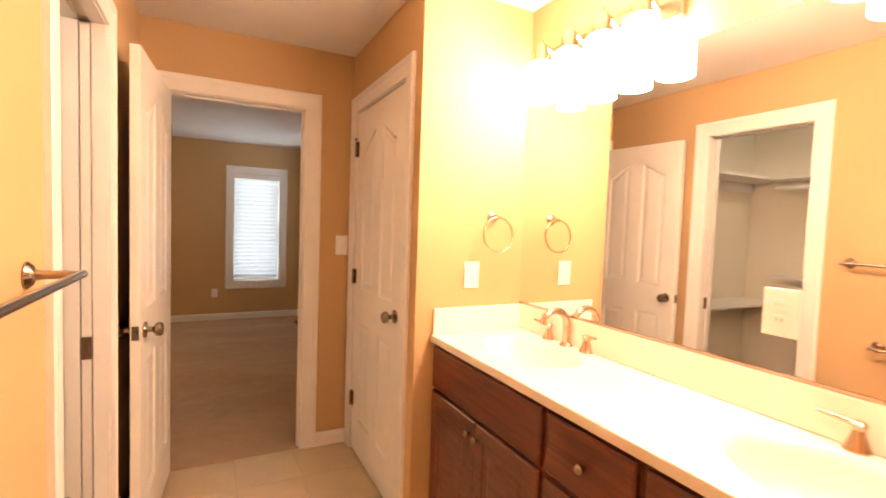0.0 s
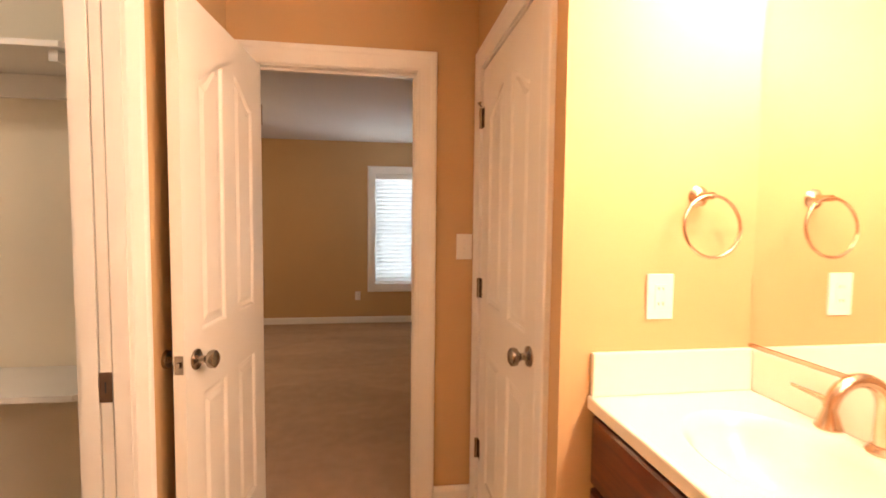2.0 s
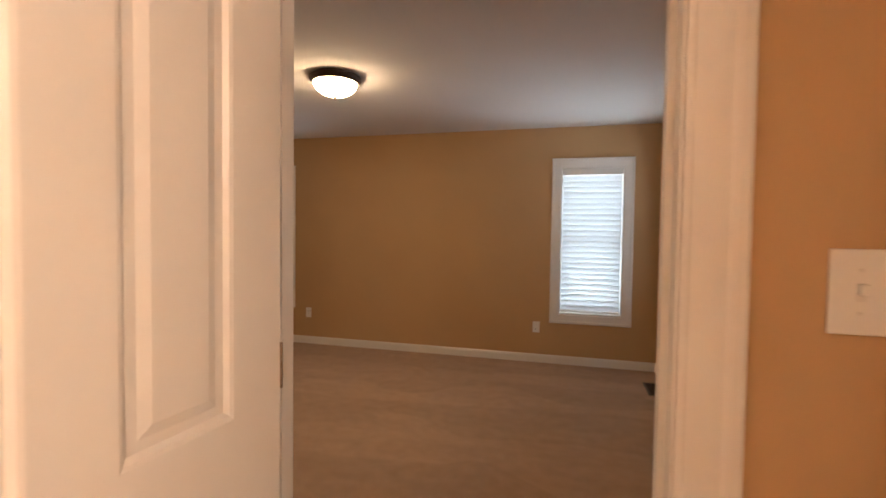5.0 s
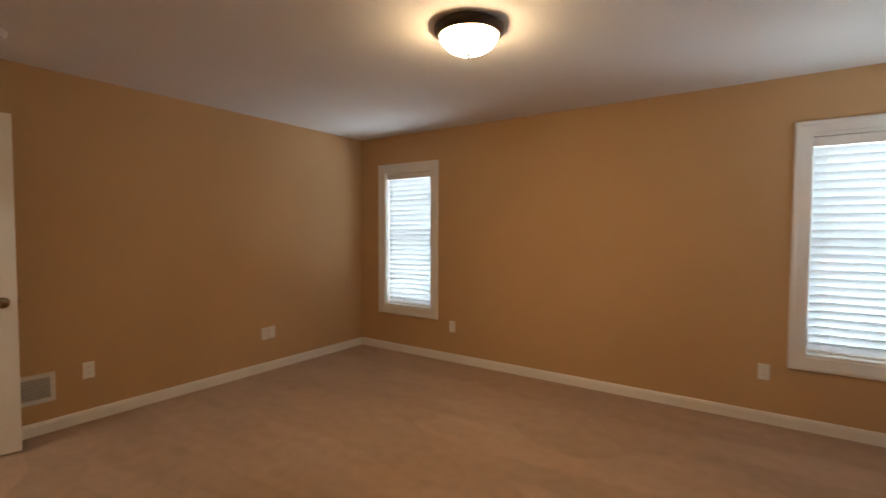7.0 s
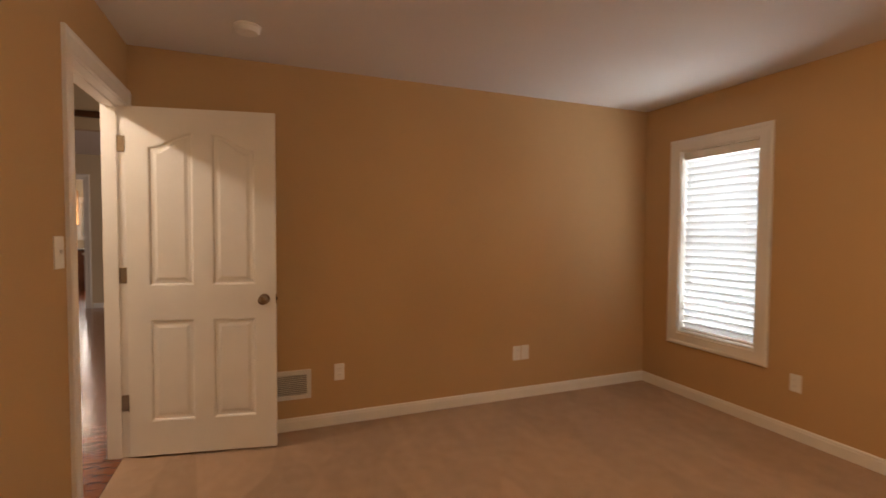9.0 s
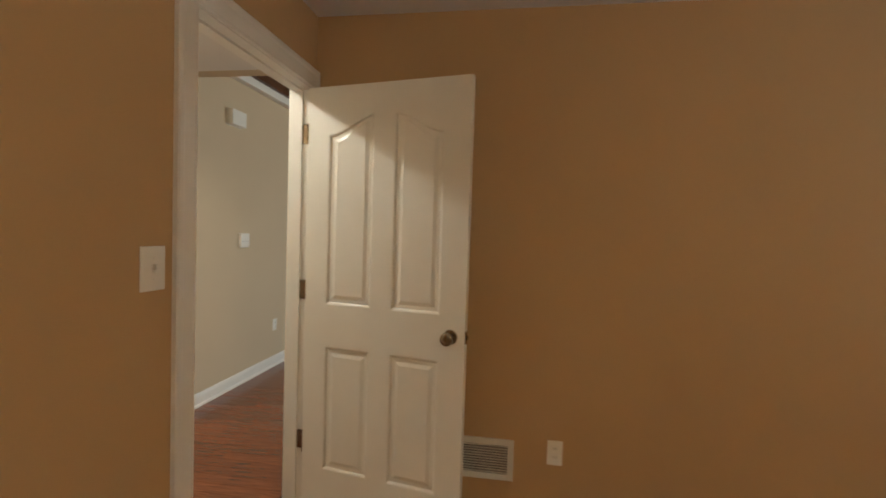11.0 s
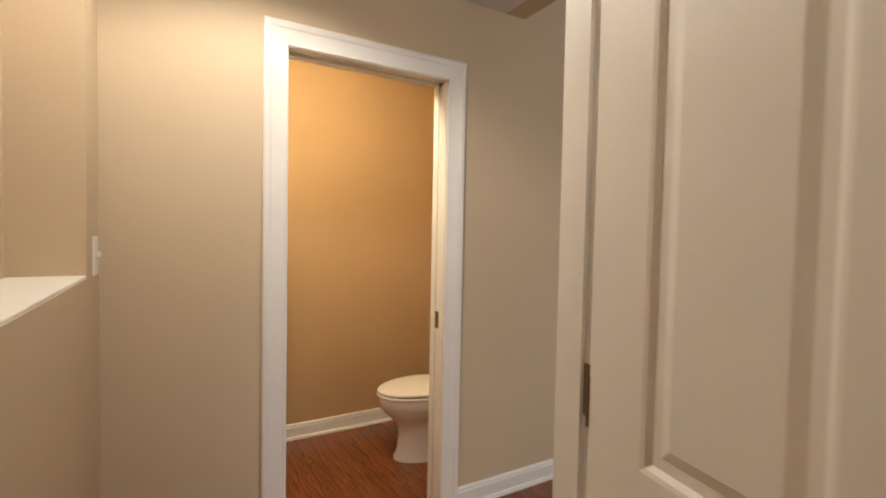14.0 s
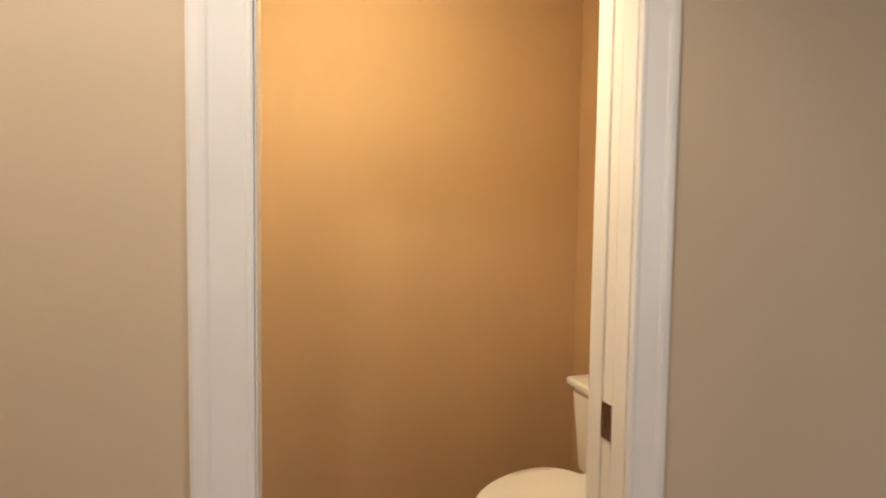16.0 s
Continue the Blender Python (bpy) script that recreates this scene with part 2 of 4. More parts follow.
def finish(name, bm, mats, smooth=False):
    bmesh.ops.recalc_face_normals(bm, faces=bm.faces[:])
    me = bpy.data.meshes.new(name)
    if smooth:
        for f in bm.faces:
            f.smooth = True
    bm.to_mesh(me)
    bm.free()
    for m in mats if isinstance(mats, (list, tuple)) else (mats,):
        me.materials.append(m)
    if smooth:
        me.set_sharp_from_angle(angle=radians(38))
    return me


def part(name, bm, mat, parent, label="", smooth=False, at=None):
    ob = new(name, finish(name, bm, mat, smooth))
    ob.parent = parent
    if at is not None:
        ob.matrix_basis = at
    return tagged(ob, label)


def thing(name, m, label, category, group="", kind=""):
    ob = new(name)
    ob.empty_display_size = 0.1
    ob.matrix_basis = m
    return tagged(ob, label, category, group, kind)


def structure(name, bm, mat, label="", category="", smooth=False):
    return tagged(new(name, finish(name, bm, mat, smooth)), label, category, "", "structure")


def lathe(profile, n=24, m=None):
    """A turned shape from (radius, height) pairs, about z."""
    bm = bmesh.new()
    rings = []
    for r, h in profile:
        if r < 1e-5:
            rings.append([bm.verts.new((0, 0, h))])
        else:
            rings.append([bm.verts.new((r * math.cos(2 * math.pi * i / n), r * math.sin(2 * math.pi * i / n), h)) for i in range(n)])
    for a, b in zip(rings, rings[1:]):
        for i in range(n):
            j = (i + 1) % n
            if len(a) == 1 and len(b) > 1:
                bm.faces.new((a[0], b[j], b[i]))
            elif len(b) == 1 and len(a) > 1:
                bm.faces.new((a[i], a[j], b[0]))
            elif len(a) > 1:
                bm.faces.new((a[i], a[j], b[j], b[i]))
    if m is not None:
        bm.transform(m)
    return bm


def tube(points, radii, n=14, bm=None, closed=False):
    """A swept round bar through points."""
    bm = bm or bmesh.new()
    pts = [Vector(p) for p in points]
    if not isinstance(radii, (list, tuple)):
        radii = [radii] * len(pts)
    rings, side = [], None
    for i, p in enumerate(pts):
        if closed:
            d = pts[(i + 1) % len(pts)] - pts[i - 1]
        else:
            d = pts[min(i + 1, len(pts) - 1)] - pts[max(i - 1, 0)]
        d.normalize()
        if side is None:
            side = d.orthogonal().normalized()
        side = (side - d * side.dot(d)).normalized()
        up = d.cross(side)
        rings.append([bm.verts.new(p + radii[i] * (math.cos(2 * math.pi * k / n) * side + math.sin(2 * math.pi * k / n) * up)) for k in range(n)])
    pairs = list(zip(rings, rings[1:])) + ([(rings[-1], rings[0])] if closed else [])
    for a, b in pairs:
        for k in range(n):
            bm.faces.new((a[k], a[(k + 1) % n], b[(k + 1) % n], b[k]))
    if not closed:
        bm.faces.new(rings[0][::-1])
        bm.faces.new(rings[-1])
    return bm


def loft(sections):
    """Skins closed rings of equal count and caps both ends."""
    bm = bmesh.new()
    rings = [[bm.verts.new(p) for p in s] for s in sections]
    n = len(rings[0])
    for a, b in zip(rings, rings[1:]):
        for k in range(n):
            bm.faces.new((a[k], a[(k + 1) % n], b[(k + 1) % n], b[k]))
    bm.faces.new(rings[0][::-1])
    bm.faces.new(rings[-1])
    return bm


def wall_x(name, y0, y1, x0, x1, z1, openings, mat_neg, mat_pos, label):
    """A wall that runs along x, with openings (xa, xb, za, zb)."""
    bm = bmesh.new()
    cuts = sorted(openings)
    here = x0
    for xa, xb, za, zb in cuts:
        if xa > here:
            box(bm, here, xa, y0, y1, 0, z1)
        if za > 0:
            box(bm, xa, xb, y0, y1, 0, za)
        if zb < z1:
            box(bm, xa, xb, y0, y1, zb, z1)
        here = xb
    if here < x1:
        box(bm, here, x1, y0, y1, 0, z1)
    for f in bm.faces:
        f.material_index = 1 if f.calc_center_median().y > (y0 + y1) / 2 + 0.01 else 0
    return structure(name, bm, (mat_neg, mat_pos), label, "wall")


def wall_y(name, x0, x1, y0, y1, z1, openings, mat_neg, mat_pos, label):
    """A wall that runs along y, with openings (ya, yb, za, zb)."""
    bm = bmesh.new()
    here = y0
    for ya, yb, za, zb in sorted(openings):
        if ya > here:
            box(bm, x0, x1, here, ya, 0, z1)
        if za > 0:
            box(bm, x0, x1, ya, yb, 0, za)
        if zb < z1:
            box(bm, x0, x1, ya, yb, zb, z1)
        here = yb
    if here < y1:
        box(bm, x0, x1, here, y1, 0, z1)
    for f in bm.faces:
        f.material_index = 1 if f.calc_center_median().x > (x0 + x1) / 2 + 0.01 else 0
    return structure(name, bm, (mat_neg, mat_pos), label, "wall")

# ---- shell ----
H = 2.44
wall_x("wall_bath_end", 0, 0.095, -1.5, 1.31, H, [(-0.393, 0.363, 0, 2.068)], TAN, TAN, "tan painted wall between bathroom and bedroom")
wall_x("wall_hall_north", 0.03, 0.145, -4.15, -1.5, H, [(-4.008, -3.147, 0, 2.068)], CREAM, TAN, "painted wall between hall and bedroom")
WINDOW_CLEAR = (0.51, 2.01)
wall_x("wall_bedroom_far", 4.085, 4.30, -4.15, 1.28, H, [(-3.663, -3.009, *WINDOW_CLEAR), (0.133, 0.742, *WINDOW_CLEAR)], TAN, CREAM, "tan painted bedroom wall with two windows")
wall_y("wall_bedroom_east", 1.07, 1.28, 0.095, 4.085, H, [(2.95, 3.72, *WINDOW_CLEAR)], TAN, CREAM, "tan painted bedroom wall with one window")
wall_y("wall_bedroom_west", -4.15, -4.03, 0.12, 4.085, H, [], CREAM, TAN, "plain tan painted bedroom wall")
wall_y("wall_linen", 0.635, 0.755, -1.04, 0, H, [(-0.889, -0.09, 0, 2.068)], TAN, TAN, "tan painted wall with a closed closet door")
wall_x("wall_vanity_end", -1.04, -0.92, 0.755, 1.19, H, [], TAN, TAN, "tan painted wall at the end of the vanity")
wall_y("wall_mirror", 1.19, 1.31, -3.82, 0, H, [], TAN, TAN, "tan painted wall behind the vanity mirror")
wall_y("wall_bath_left", -0.598, -0.478, -3.82, 0, H, [(-1.468, -0.795, 0, 2.068)], CLOSETPAINT, TAN, "tan painted wall with the pocket door opening")
wall_x("wall_bath_back", -3.82, -3.70, -0.478, 1.19, H, [], TAN, TAN, "plain tan painted bathroom wall")
wall_x("wall_closet_end", -0.30, -0.18, -2.08, -0.585, H, [], CLOSETPAINT, CLOSETPAINT, "pale painted closet end wall")
wall_x("wall_closet_near", -2.52, -2.40, -2.08, -0.585, H, [], CLOSETPAINT, CLOSETPAINT, "pale painted closet end wall")
wall_y("wall_closet_back", -2.08, -1.96, -2.40, -0.30, H, [], CLOSETPAINT, CLOSETPAINT, "pale painted closet back wall")
HIGH = 5.0
wall_x("wall_powder", -1.32, -1.20, -6.6, -3.02, H, [(-4.505, -3.72, 0, 2.068)], CREAM, CREAM, "beige painted hall wall with the powder room door")
wall_x("wall_powder_back", -2.45, -2.33, -5.22, -2.9, H, [], TAN, TAN, "tan painted powder room back wall")
wall_y("wall_powder_west", -5.22, -5.10, -2.35, -1.32, H, [], TAN, TAN, "tan painted powder room wall behind the toilet")
wall_y("wall_powder_east", -3.02, -2.90, -2.35, -1.32, H, [], TAN, TAN, "tan painted powder room wall")
wall_y("wall_hall_east", -3.14, -3.02, -1.20, 0.03, H, [(-0.968, -0.12, 1.196, 2.30)], CREAM, CREAM, "beige painted hall wall with a recessed niche")
nb = box(bmesh.new(), -2.965, -2.865, -1.07, 0, 1.07, 2.40)
box(nb, -3.02, -2.965, -1.07, -0.968, 1.07, 2.40)
box(nb, -3.02, -2.965, -0.12, 0, 1.07, 2.40)
box(nb, -3.02, -2.965, -0.968, -0.12, 2.30, 2.40)
box(nb, -3.02, -2.965, -0.968, -0.12, 1.07, 1.168)
structure("wall_niche", nb, CREAM, "cream painted lining of the hall niche", "wall")
structure("trim_niche_ledge", cube(-3.139, -2.966, -0.967, -0.121, 1.17, 1.205, 0.003), TRIM, "painted ledge of the hall niche", "ledge")

# the high room beyond the hall
ub = box(bmesh.new(), -6.6, -4.78, -1.32, -1.20, H, HIGH)
structure("wall_high_south", ub, CREAM, "beige painted upper wall of the high room", "wall")
ub = box(bmesh.new(), -4.90, -4.78, -1.20, 0.12, H, HIGH)
box(ub, -4.90, -4.04, 0.12, 0.24, H, HIGH)
box(ub, -4.16, -4.04, 0.24, 4.30, H, HIGH)
structure("wall_high_east", ub, CREAM, "beige painted upper wall of the high room", "wall")
ub = box(bmesh.new(), -6.72, -6.6, -4.5, -1.20, 0, HIGH)
structure("wall_great_side", ub, CREAM, "beige painted return wall", "wall")
# the wide window is an unseen addition that holds the daylight fill
wall_x("wall_great_north", 4.0, 4.12, -10.48, -4.16, HIGH, [(-8.5, -5.5, 0.6, 2.8)], CREAM, CREAM, "beige painted wall with an added wide window")
wall_y("wall_kitchen_divide", -10.48, -10.36, -4.5, 4.0, 2.62, [(-3.3, -1.94, 0, 2.2), (-1.44, 1.5, 0, 2.2)], CREAM, CREAM, "beige painted wall with cased openings")
ub = box(bmesh.new(), -8.12, -8.0, -4.5, 4.0, 2.62, HIGH)
structure("wall_overlook", ub, CREAM, "cream painted front of the upper floor", "wall")
structure("trim_high_ledge", cube(-6.6, -5.30, -1.199, -1.13, 2.585, 2.655, 0.006), TRIM, "white moulding under the stained upper floor edge", "trim")
structure("trim_high_edge", cube(-6.6, -5.28, -1.199, -1.10, 2.657, 2.78, 0.008), DARKWOOD, "dark stained wooden upper floor edge", "trim")
structure("trim_overlook", cube(-7.995, -7.955, -4.5, 4.0, 2.77, 2.85, 0.008), DARKWOOD, "dark stained wooden edge strip on the upper floor front", "trim")
wall_x("wall_great_south", -4.62, -4.5, -13.8, -6.6, HIGH, [], CREAM, CREAM, "beige painted wall")
wall_y("wall_kitchen_far", -13.92, -13.8, -4.5, 4.12, 2.62, [(-3.0, -2.0, 1.2, 2.0)], CREAM, CREAM, "beige painted kitchen wall with a window")
wall_x("wall_kitchen_north", 4.0, 4.12, -13.8, -10.48, 2.62, [], CREAM, CREAM, "beige painted kitchen wall")

cb = box(bmesh.new(), -4.03, 1.07, 0.145, 4.085, H - 0.025, H - 0.0005)
box(cb, -1.5, 1.07, 0.095, 0.145, H - 0.025, H - 0.0005)
box(cb, -4.16, 1.31, 0.0, 4.30, H, H + 0.15)
structure("ceiling_bedroom", cb, CEIL, "white painted bedroom ceiling", "ceiling")
cb = box(bmesh.new(), -2.08, 1.31, -3.82, 0.0, H - 0.03, H + 0.15)
structure("ceiling_bath", cb, CEIL, "white painted bathroom and closet ceiling", "ceiling")
cb = box(bmesh.new(), -4.78, -2.70, -1.20, -0.001, H, H + 0.15)
box(cb, -5.22, -2.70, -2.47, -1.33, H, H + 0.15)
box(cb, -4.78, -2.70, -1.33, -1.20, H, H + 0.15)
structure("ceiling_hall", cb, CEIL, "white painted hall and powder room ceiling", "ceiling")
cb = box(bmesh.new(), -8.12, -4.04, -4.62, 4.30, HIGH, HIGH + 0.15)
box(cb, -13.92, -8.12, -4.62, 4.12, 2.62, 2.77)
structure("ceiling_great", cb, CEIL, "white painted ceiling of the high room and kitchen", "ceiling")

carpet_bm = box(bmesh.new(), -4.03, 1.07, 0.10, 4.085, -0.10, 0.0)
box(carpet_bm, -0.392, 0.362, 0.012, 0.10, -0.10, 0.0)
structure("floor_carpet", carpet_bm, CARPET, "beige cut pile carpet with brushed marks", "carpet")
structure("floor_closet", box(bmesh.new(), -1.96, -0.585, -2.40, -0.30, -0.10, 0.0), CARPET, "beige carpet in the closet", "carpet")
structure("floor_linen", box(bmesh.new(), 0.755, 1.19, -0.92, 0.0, -0.10, 0.0), CARPET, "beige carpet in the linen closet", "carpet")
structure("ground", box(bmesh.new(), -400, 400, -400, 400, -0.9, -0.6), GRASS, "green lawn", "lawn")

# ---- trim ----
CASING = ((0, 0), (0, 0.010), (0.004, 0.0115), (0.009, 0.0115), (0.013, 0.0105), (0.034, 0.012), (0.060, 0.0145), (0.065, 0.0175), (0.072, 0.019), (0.084, 0.0185), (0.090, 0.015), (0.090, 0))


def casing(x0, x1, z0, z1, closed=False, right=0.09):
    """Moulded casing about an opening in the plane y = 0, proud towards -y."""
    bm = bmesh.new()
    rows = []
    for u, d in CASING:
        r = u * right / 0.09
        rows.append([bm.verts.new(p) for p in ((x0 - u, -d, z0 - (u if closed else 0)), (x0 - u, -d, z1 + u), (x1 + r, -d, z1 + u), (x1 + r, -d, z0 - (u if closed else 0)))])
    for a, b in zip(rows, rows[1:]):
        for k in range(4 if closed else 3):
            j = (k + 1) % 4
            bm.faces.new((a[k], a[j], b[j], b[k]))
    if not closed:
        bm.faces.new([r[0] for r in rows])
        bm.faces.new([r[3] for r in rows][::-1])
    return bm


def jamb(x0, x1, depth, z1, stop=True):
    """Lining of an opening: 18 mm boards, with a door stop."""
    bm = box(bmesh.new(), x0 - 0.018, x0, 0, depth, 0, z1)
    box(bm, x1, x1 + 0.018, 0, depth, 0, z1)
    box(bm, x0 - 0.018, x1 + 0.018, 0, depth, z1, z1 + 0.018)
    if stop:
        a, b = depth * 0.42, depth * 0.72
        box(bm, x0, x0 + 0.011, a, b, 0, z1)
        box(bm, x1 - 0.011, x1, a, b, 0, z1)
        box(bm, x0 + 0.011, x1 - 0.011, a, b, z1 - 0.011, z1)
    return bm


def doorway(name, m, x0, x1, depth, label, back=True, right=0.09, stop=True):
    ob = thing(name, m, label, "door frame", kind="structure")
    part("jamb", jamb(x0, x1, depth, 2.05, stop), TRIM, ob)
    part("casing", casing(x0 - 0.005, x1 + 0.005, 0, 2.055, right=right), TRIM, ob)
    if back:
        bm = casing(-x1 - 0.005, -x0 + 0.005, 0, 2.055)
        bm.transform(Matrix.Translation((0, depth, 0)) @ Matrix.Rotation(math.pi, 4, "Z"))
        part("casing", bm, TRIM, ob)
    return ob


def baseboard(name, segments, shoe=False):
    """Skirting along (x0, y0, x1, y1) runs; the room lies to the left of each run."""
    bm = bmesh.new()
    prof = ((0, 0), (0.014, 0), (0.014, 0.062), (0.011, 0.070), (0.011, 0.076), (0.005, 0.085), (0, 0.085))
    if shoe:
        prof = ((0, 0), (0.028, 0), (0.027, 0.010), (0.022, 0.017), (0.015, 0.020), (0.014, 0.075), (0.011, 0.083), (0.011, 0.090), (0.005, 0.100), (0, 0.100))
    for x0, y0, x1, y1 in segments:
        d = Vector((x1 - x0, y1 - y0, 0)).normalized()
        s = Vector((-d.y, d.x, 0))
        ends = [[bm.verts.new(Vector((x, y, 0)) + s * u + Vector((0, 0, z))) for u, z in prof] for x, y in ((x0, y0), (x1, y1))]
        n = len(prof)
        for k in range(n):
            bm.faces.new((ends[0][k], ends[0][(k + 1) % n], ends[1][(k + 1) % n], ends[1][k]))
        bm.faces.new(ends[0])
        bm.faces.new(ends[1][::-1])
    return structure(name, bm, TRIM, "white painted moulded skirting board", "baseboard")


baseboard("baseboard_bedroom", [(-3.07, 0.145, -1.5, 0.145), (-1.5, 0.095, -0.47, 0.095), (0.44, 0.095, 1.07, 0.095), (1.07, 0.109, 1.07, 4.071), (1.07, 4.085, -4.03, 4.085), (-4.03, 4.071, -4.03, 0.16)])
baseboard("baseboard_bath", [(0.635, -0.001, 0.44, -0.001), (0.635, -1.04, 0.635, -0.965), (-0.478, -0.09, -0.478, -0.755), (-0.478, -1.545, -0.478, -3.70)])
baseboard("baseboard_hall", [(-6.6, -1.20, -4.545, -1.20), (-3.62, -1.20, -3.14, -1.20), (-3.14, -1.186, -3.14, -0.014)], True)
baseboard("baseboard_powder", [(-5.10, -2.33, -3.02, -2.33), (-3.02, -2.316, -3.02, -1.334), (-5.10, -1.334, -5.10, -2.316)], True)
baseboard("baseboard_great", [(-10.36, -1.44, -10.36, -1.84), (-10.36, 4.0, -10.36, 1.5)])

doorway("door_frame_bath", Matrix.Identity(4), -0.375, 0.345, 0.095, "white moulded door frame between bathroom and bedroom")
mbed = Matrix.Translation((0, 0.145, 0)) @ Matrix.Rotation(math.pi, 4, "Z")
frame_bedroom = doorway("door_frame_bedroom", mbed, 3.165, 3.99, 0.115, "white moulded door frame between bedroom and hall", right=0.034)
for z in (0.324, 1.074, 1.834):
    part("hinge_leaf", cube(3.9872, 3.9898, 0.002, 0.052, z - 0.046, z + 0.046), NICKEL, frame_bedroom, "satin nickel hinge leaf")
mlin = Matrix.Translation((0.635, 0, 0)) @ Matrix.Rotation(-math.pi / 2, 4, "Z")
doorway("door_frame_linen", mlin, 0.108, 0.871, 0.12, "white moulded frame round the closet door", back=False, stop=False)


def pocket_frame(name, m, x0, x1, slot_left, label):
    """Frame of a pocket door in a 120 mm wall; the slot is in the jamb at one end."""
    ob = thing(name, m, label, "door frame", kind="structure")
    bm = bmesh.new()
    s, e = (x0, x1) if slot_left else (x1, x0)
    q = -1 if slot_left else 1
    for y0, y1 in ((0, 0.0415), (0.0785, 0.12)):
        box(bm, *sorted((s, s + q * 0.055)), y0, y1, 0, 2.05)
        box(bm, x0, x1, y0, y1, 2.05, 2.068)
    box(bm, *sorted((e, e - q * 0.018)), 0, 0.12, 0, 2.068)
    part("jamb", bm, TRIM, ob)
    part("casing", casing(x0 - 0.004, x1 + 0.004, 0, 2.054), TRIM, ob)
    bm = casing(-x1 - 0.004, -x0 + 0.004, 0, 2.054)
    bm.transform(Matrix.Translation((0, 0.12, 0)) @ Matrix.Rotation(math.pi, 4, "Z"))
    part("casing", bm, TRIM, ob)
    door = thing("pocket_door", m, "white painted pocket door slid into the wall", "door")
    part("slab", cube(*sorted((s + q * 0.002, s + q * 0.054)), 0.0455, 0.0745, 0.012, 2.045, 0.002), DOORWHITE, door)
    latch = part("strike_plate", cube(*sorted((s + q * 0.0018, s - q * 0.0015)), 0.045, 0.075, 0.885, 0.965), ANTIQUE, door, "brown bronze edge pull plate")
    part("screw_slot", cube(*sorted((s - q * 0.0015, s - q * 0.0025)), 0.058, 0.062, 0.910, 0.94), SLOT, latch)
    return ob


mleft = Matrix.Translation((-0.478, 0, 0)) @ Matrix.Rotation(math.pi / 2, 4, "Z")
pocket_frame("door_frame_closet", mleft, -1.45, -0.850, False, "white moulded frame of the closet pocket door")
mpow = Matrix.Translation((0, -1.20, 0)) @ Matrix.Rotation(math.pi, 4, "Z")
pocket_frame("door_frame_powder", mpow, 3.738, 4.45, False, "white moulded frame of the powder room pocket door")


def knob_profile():
    return [(0, 0), (0.031, 0), (0.033, 0.003), (0.031, 0.008), (0.020, 0.010), (0.012, 0.013), (0.011, 0.030), (0.017, 0.036), (0.026, 0.042), (0.029, 0.052), (0.027, 0.061), (0.019, 0.067), (0, 0.069)]


def panel_outline(x0, x1, z0, z1, rise, inner_right):
    pts = [(x0, z0), (x1, z0)]
    n = 12 if rise else 1
    for i in range(n + 1):
        u = i / n
        s = 1 - u if inner_right else u
        k = s * s * (3 - 2 * s)
        pts.append((x1 + (x0 - x1) * u, z1 + rise * k))
    return pts


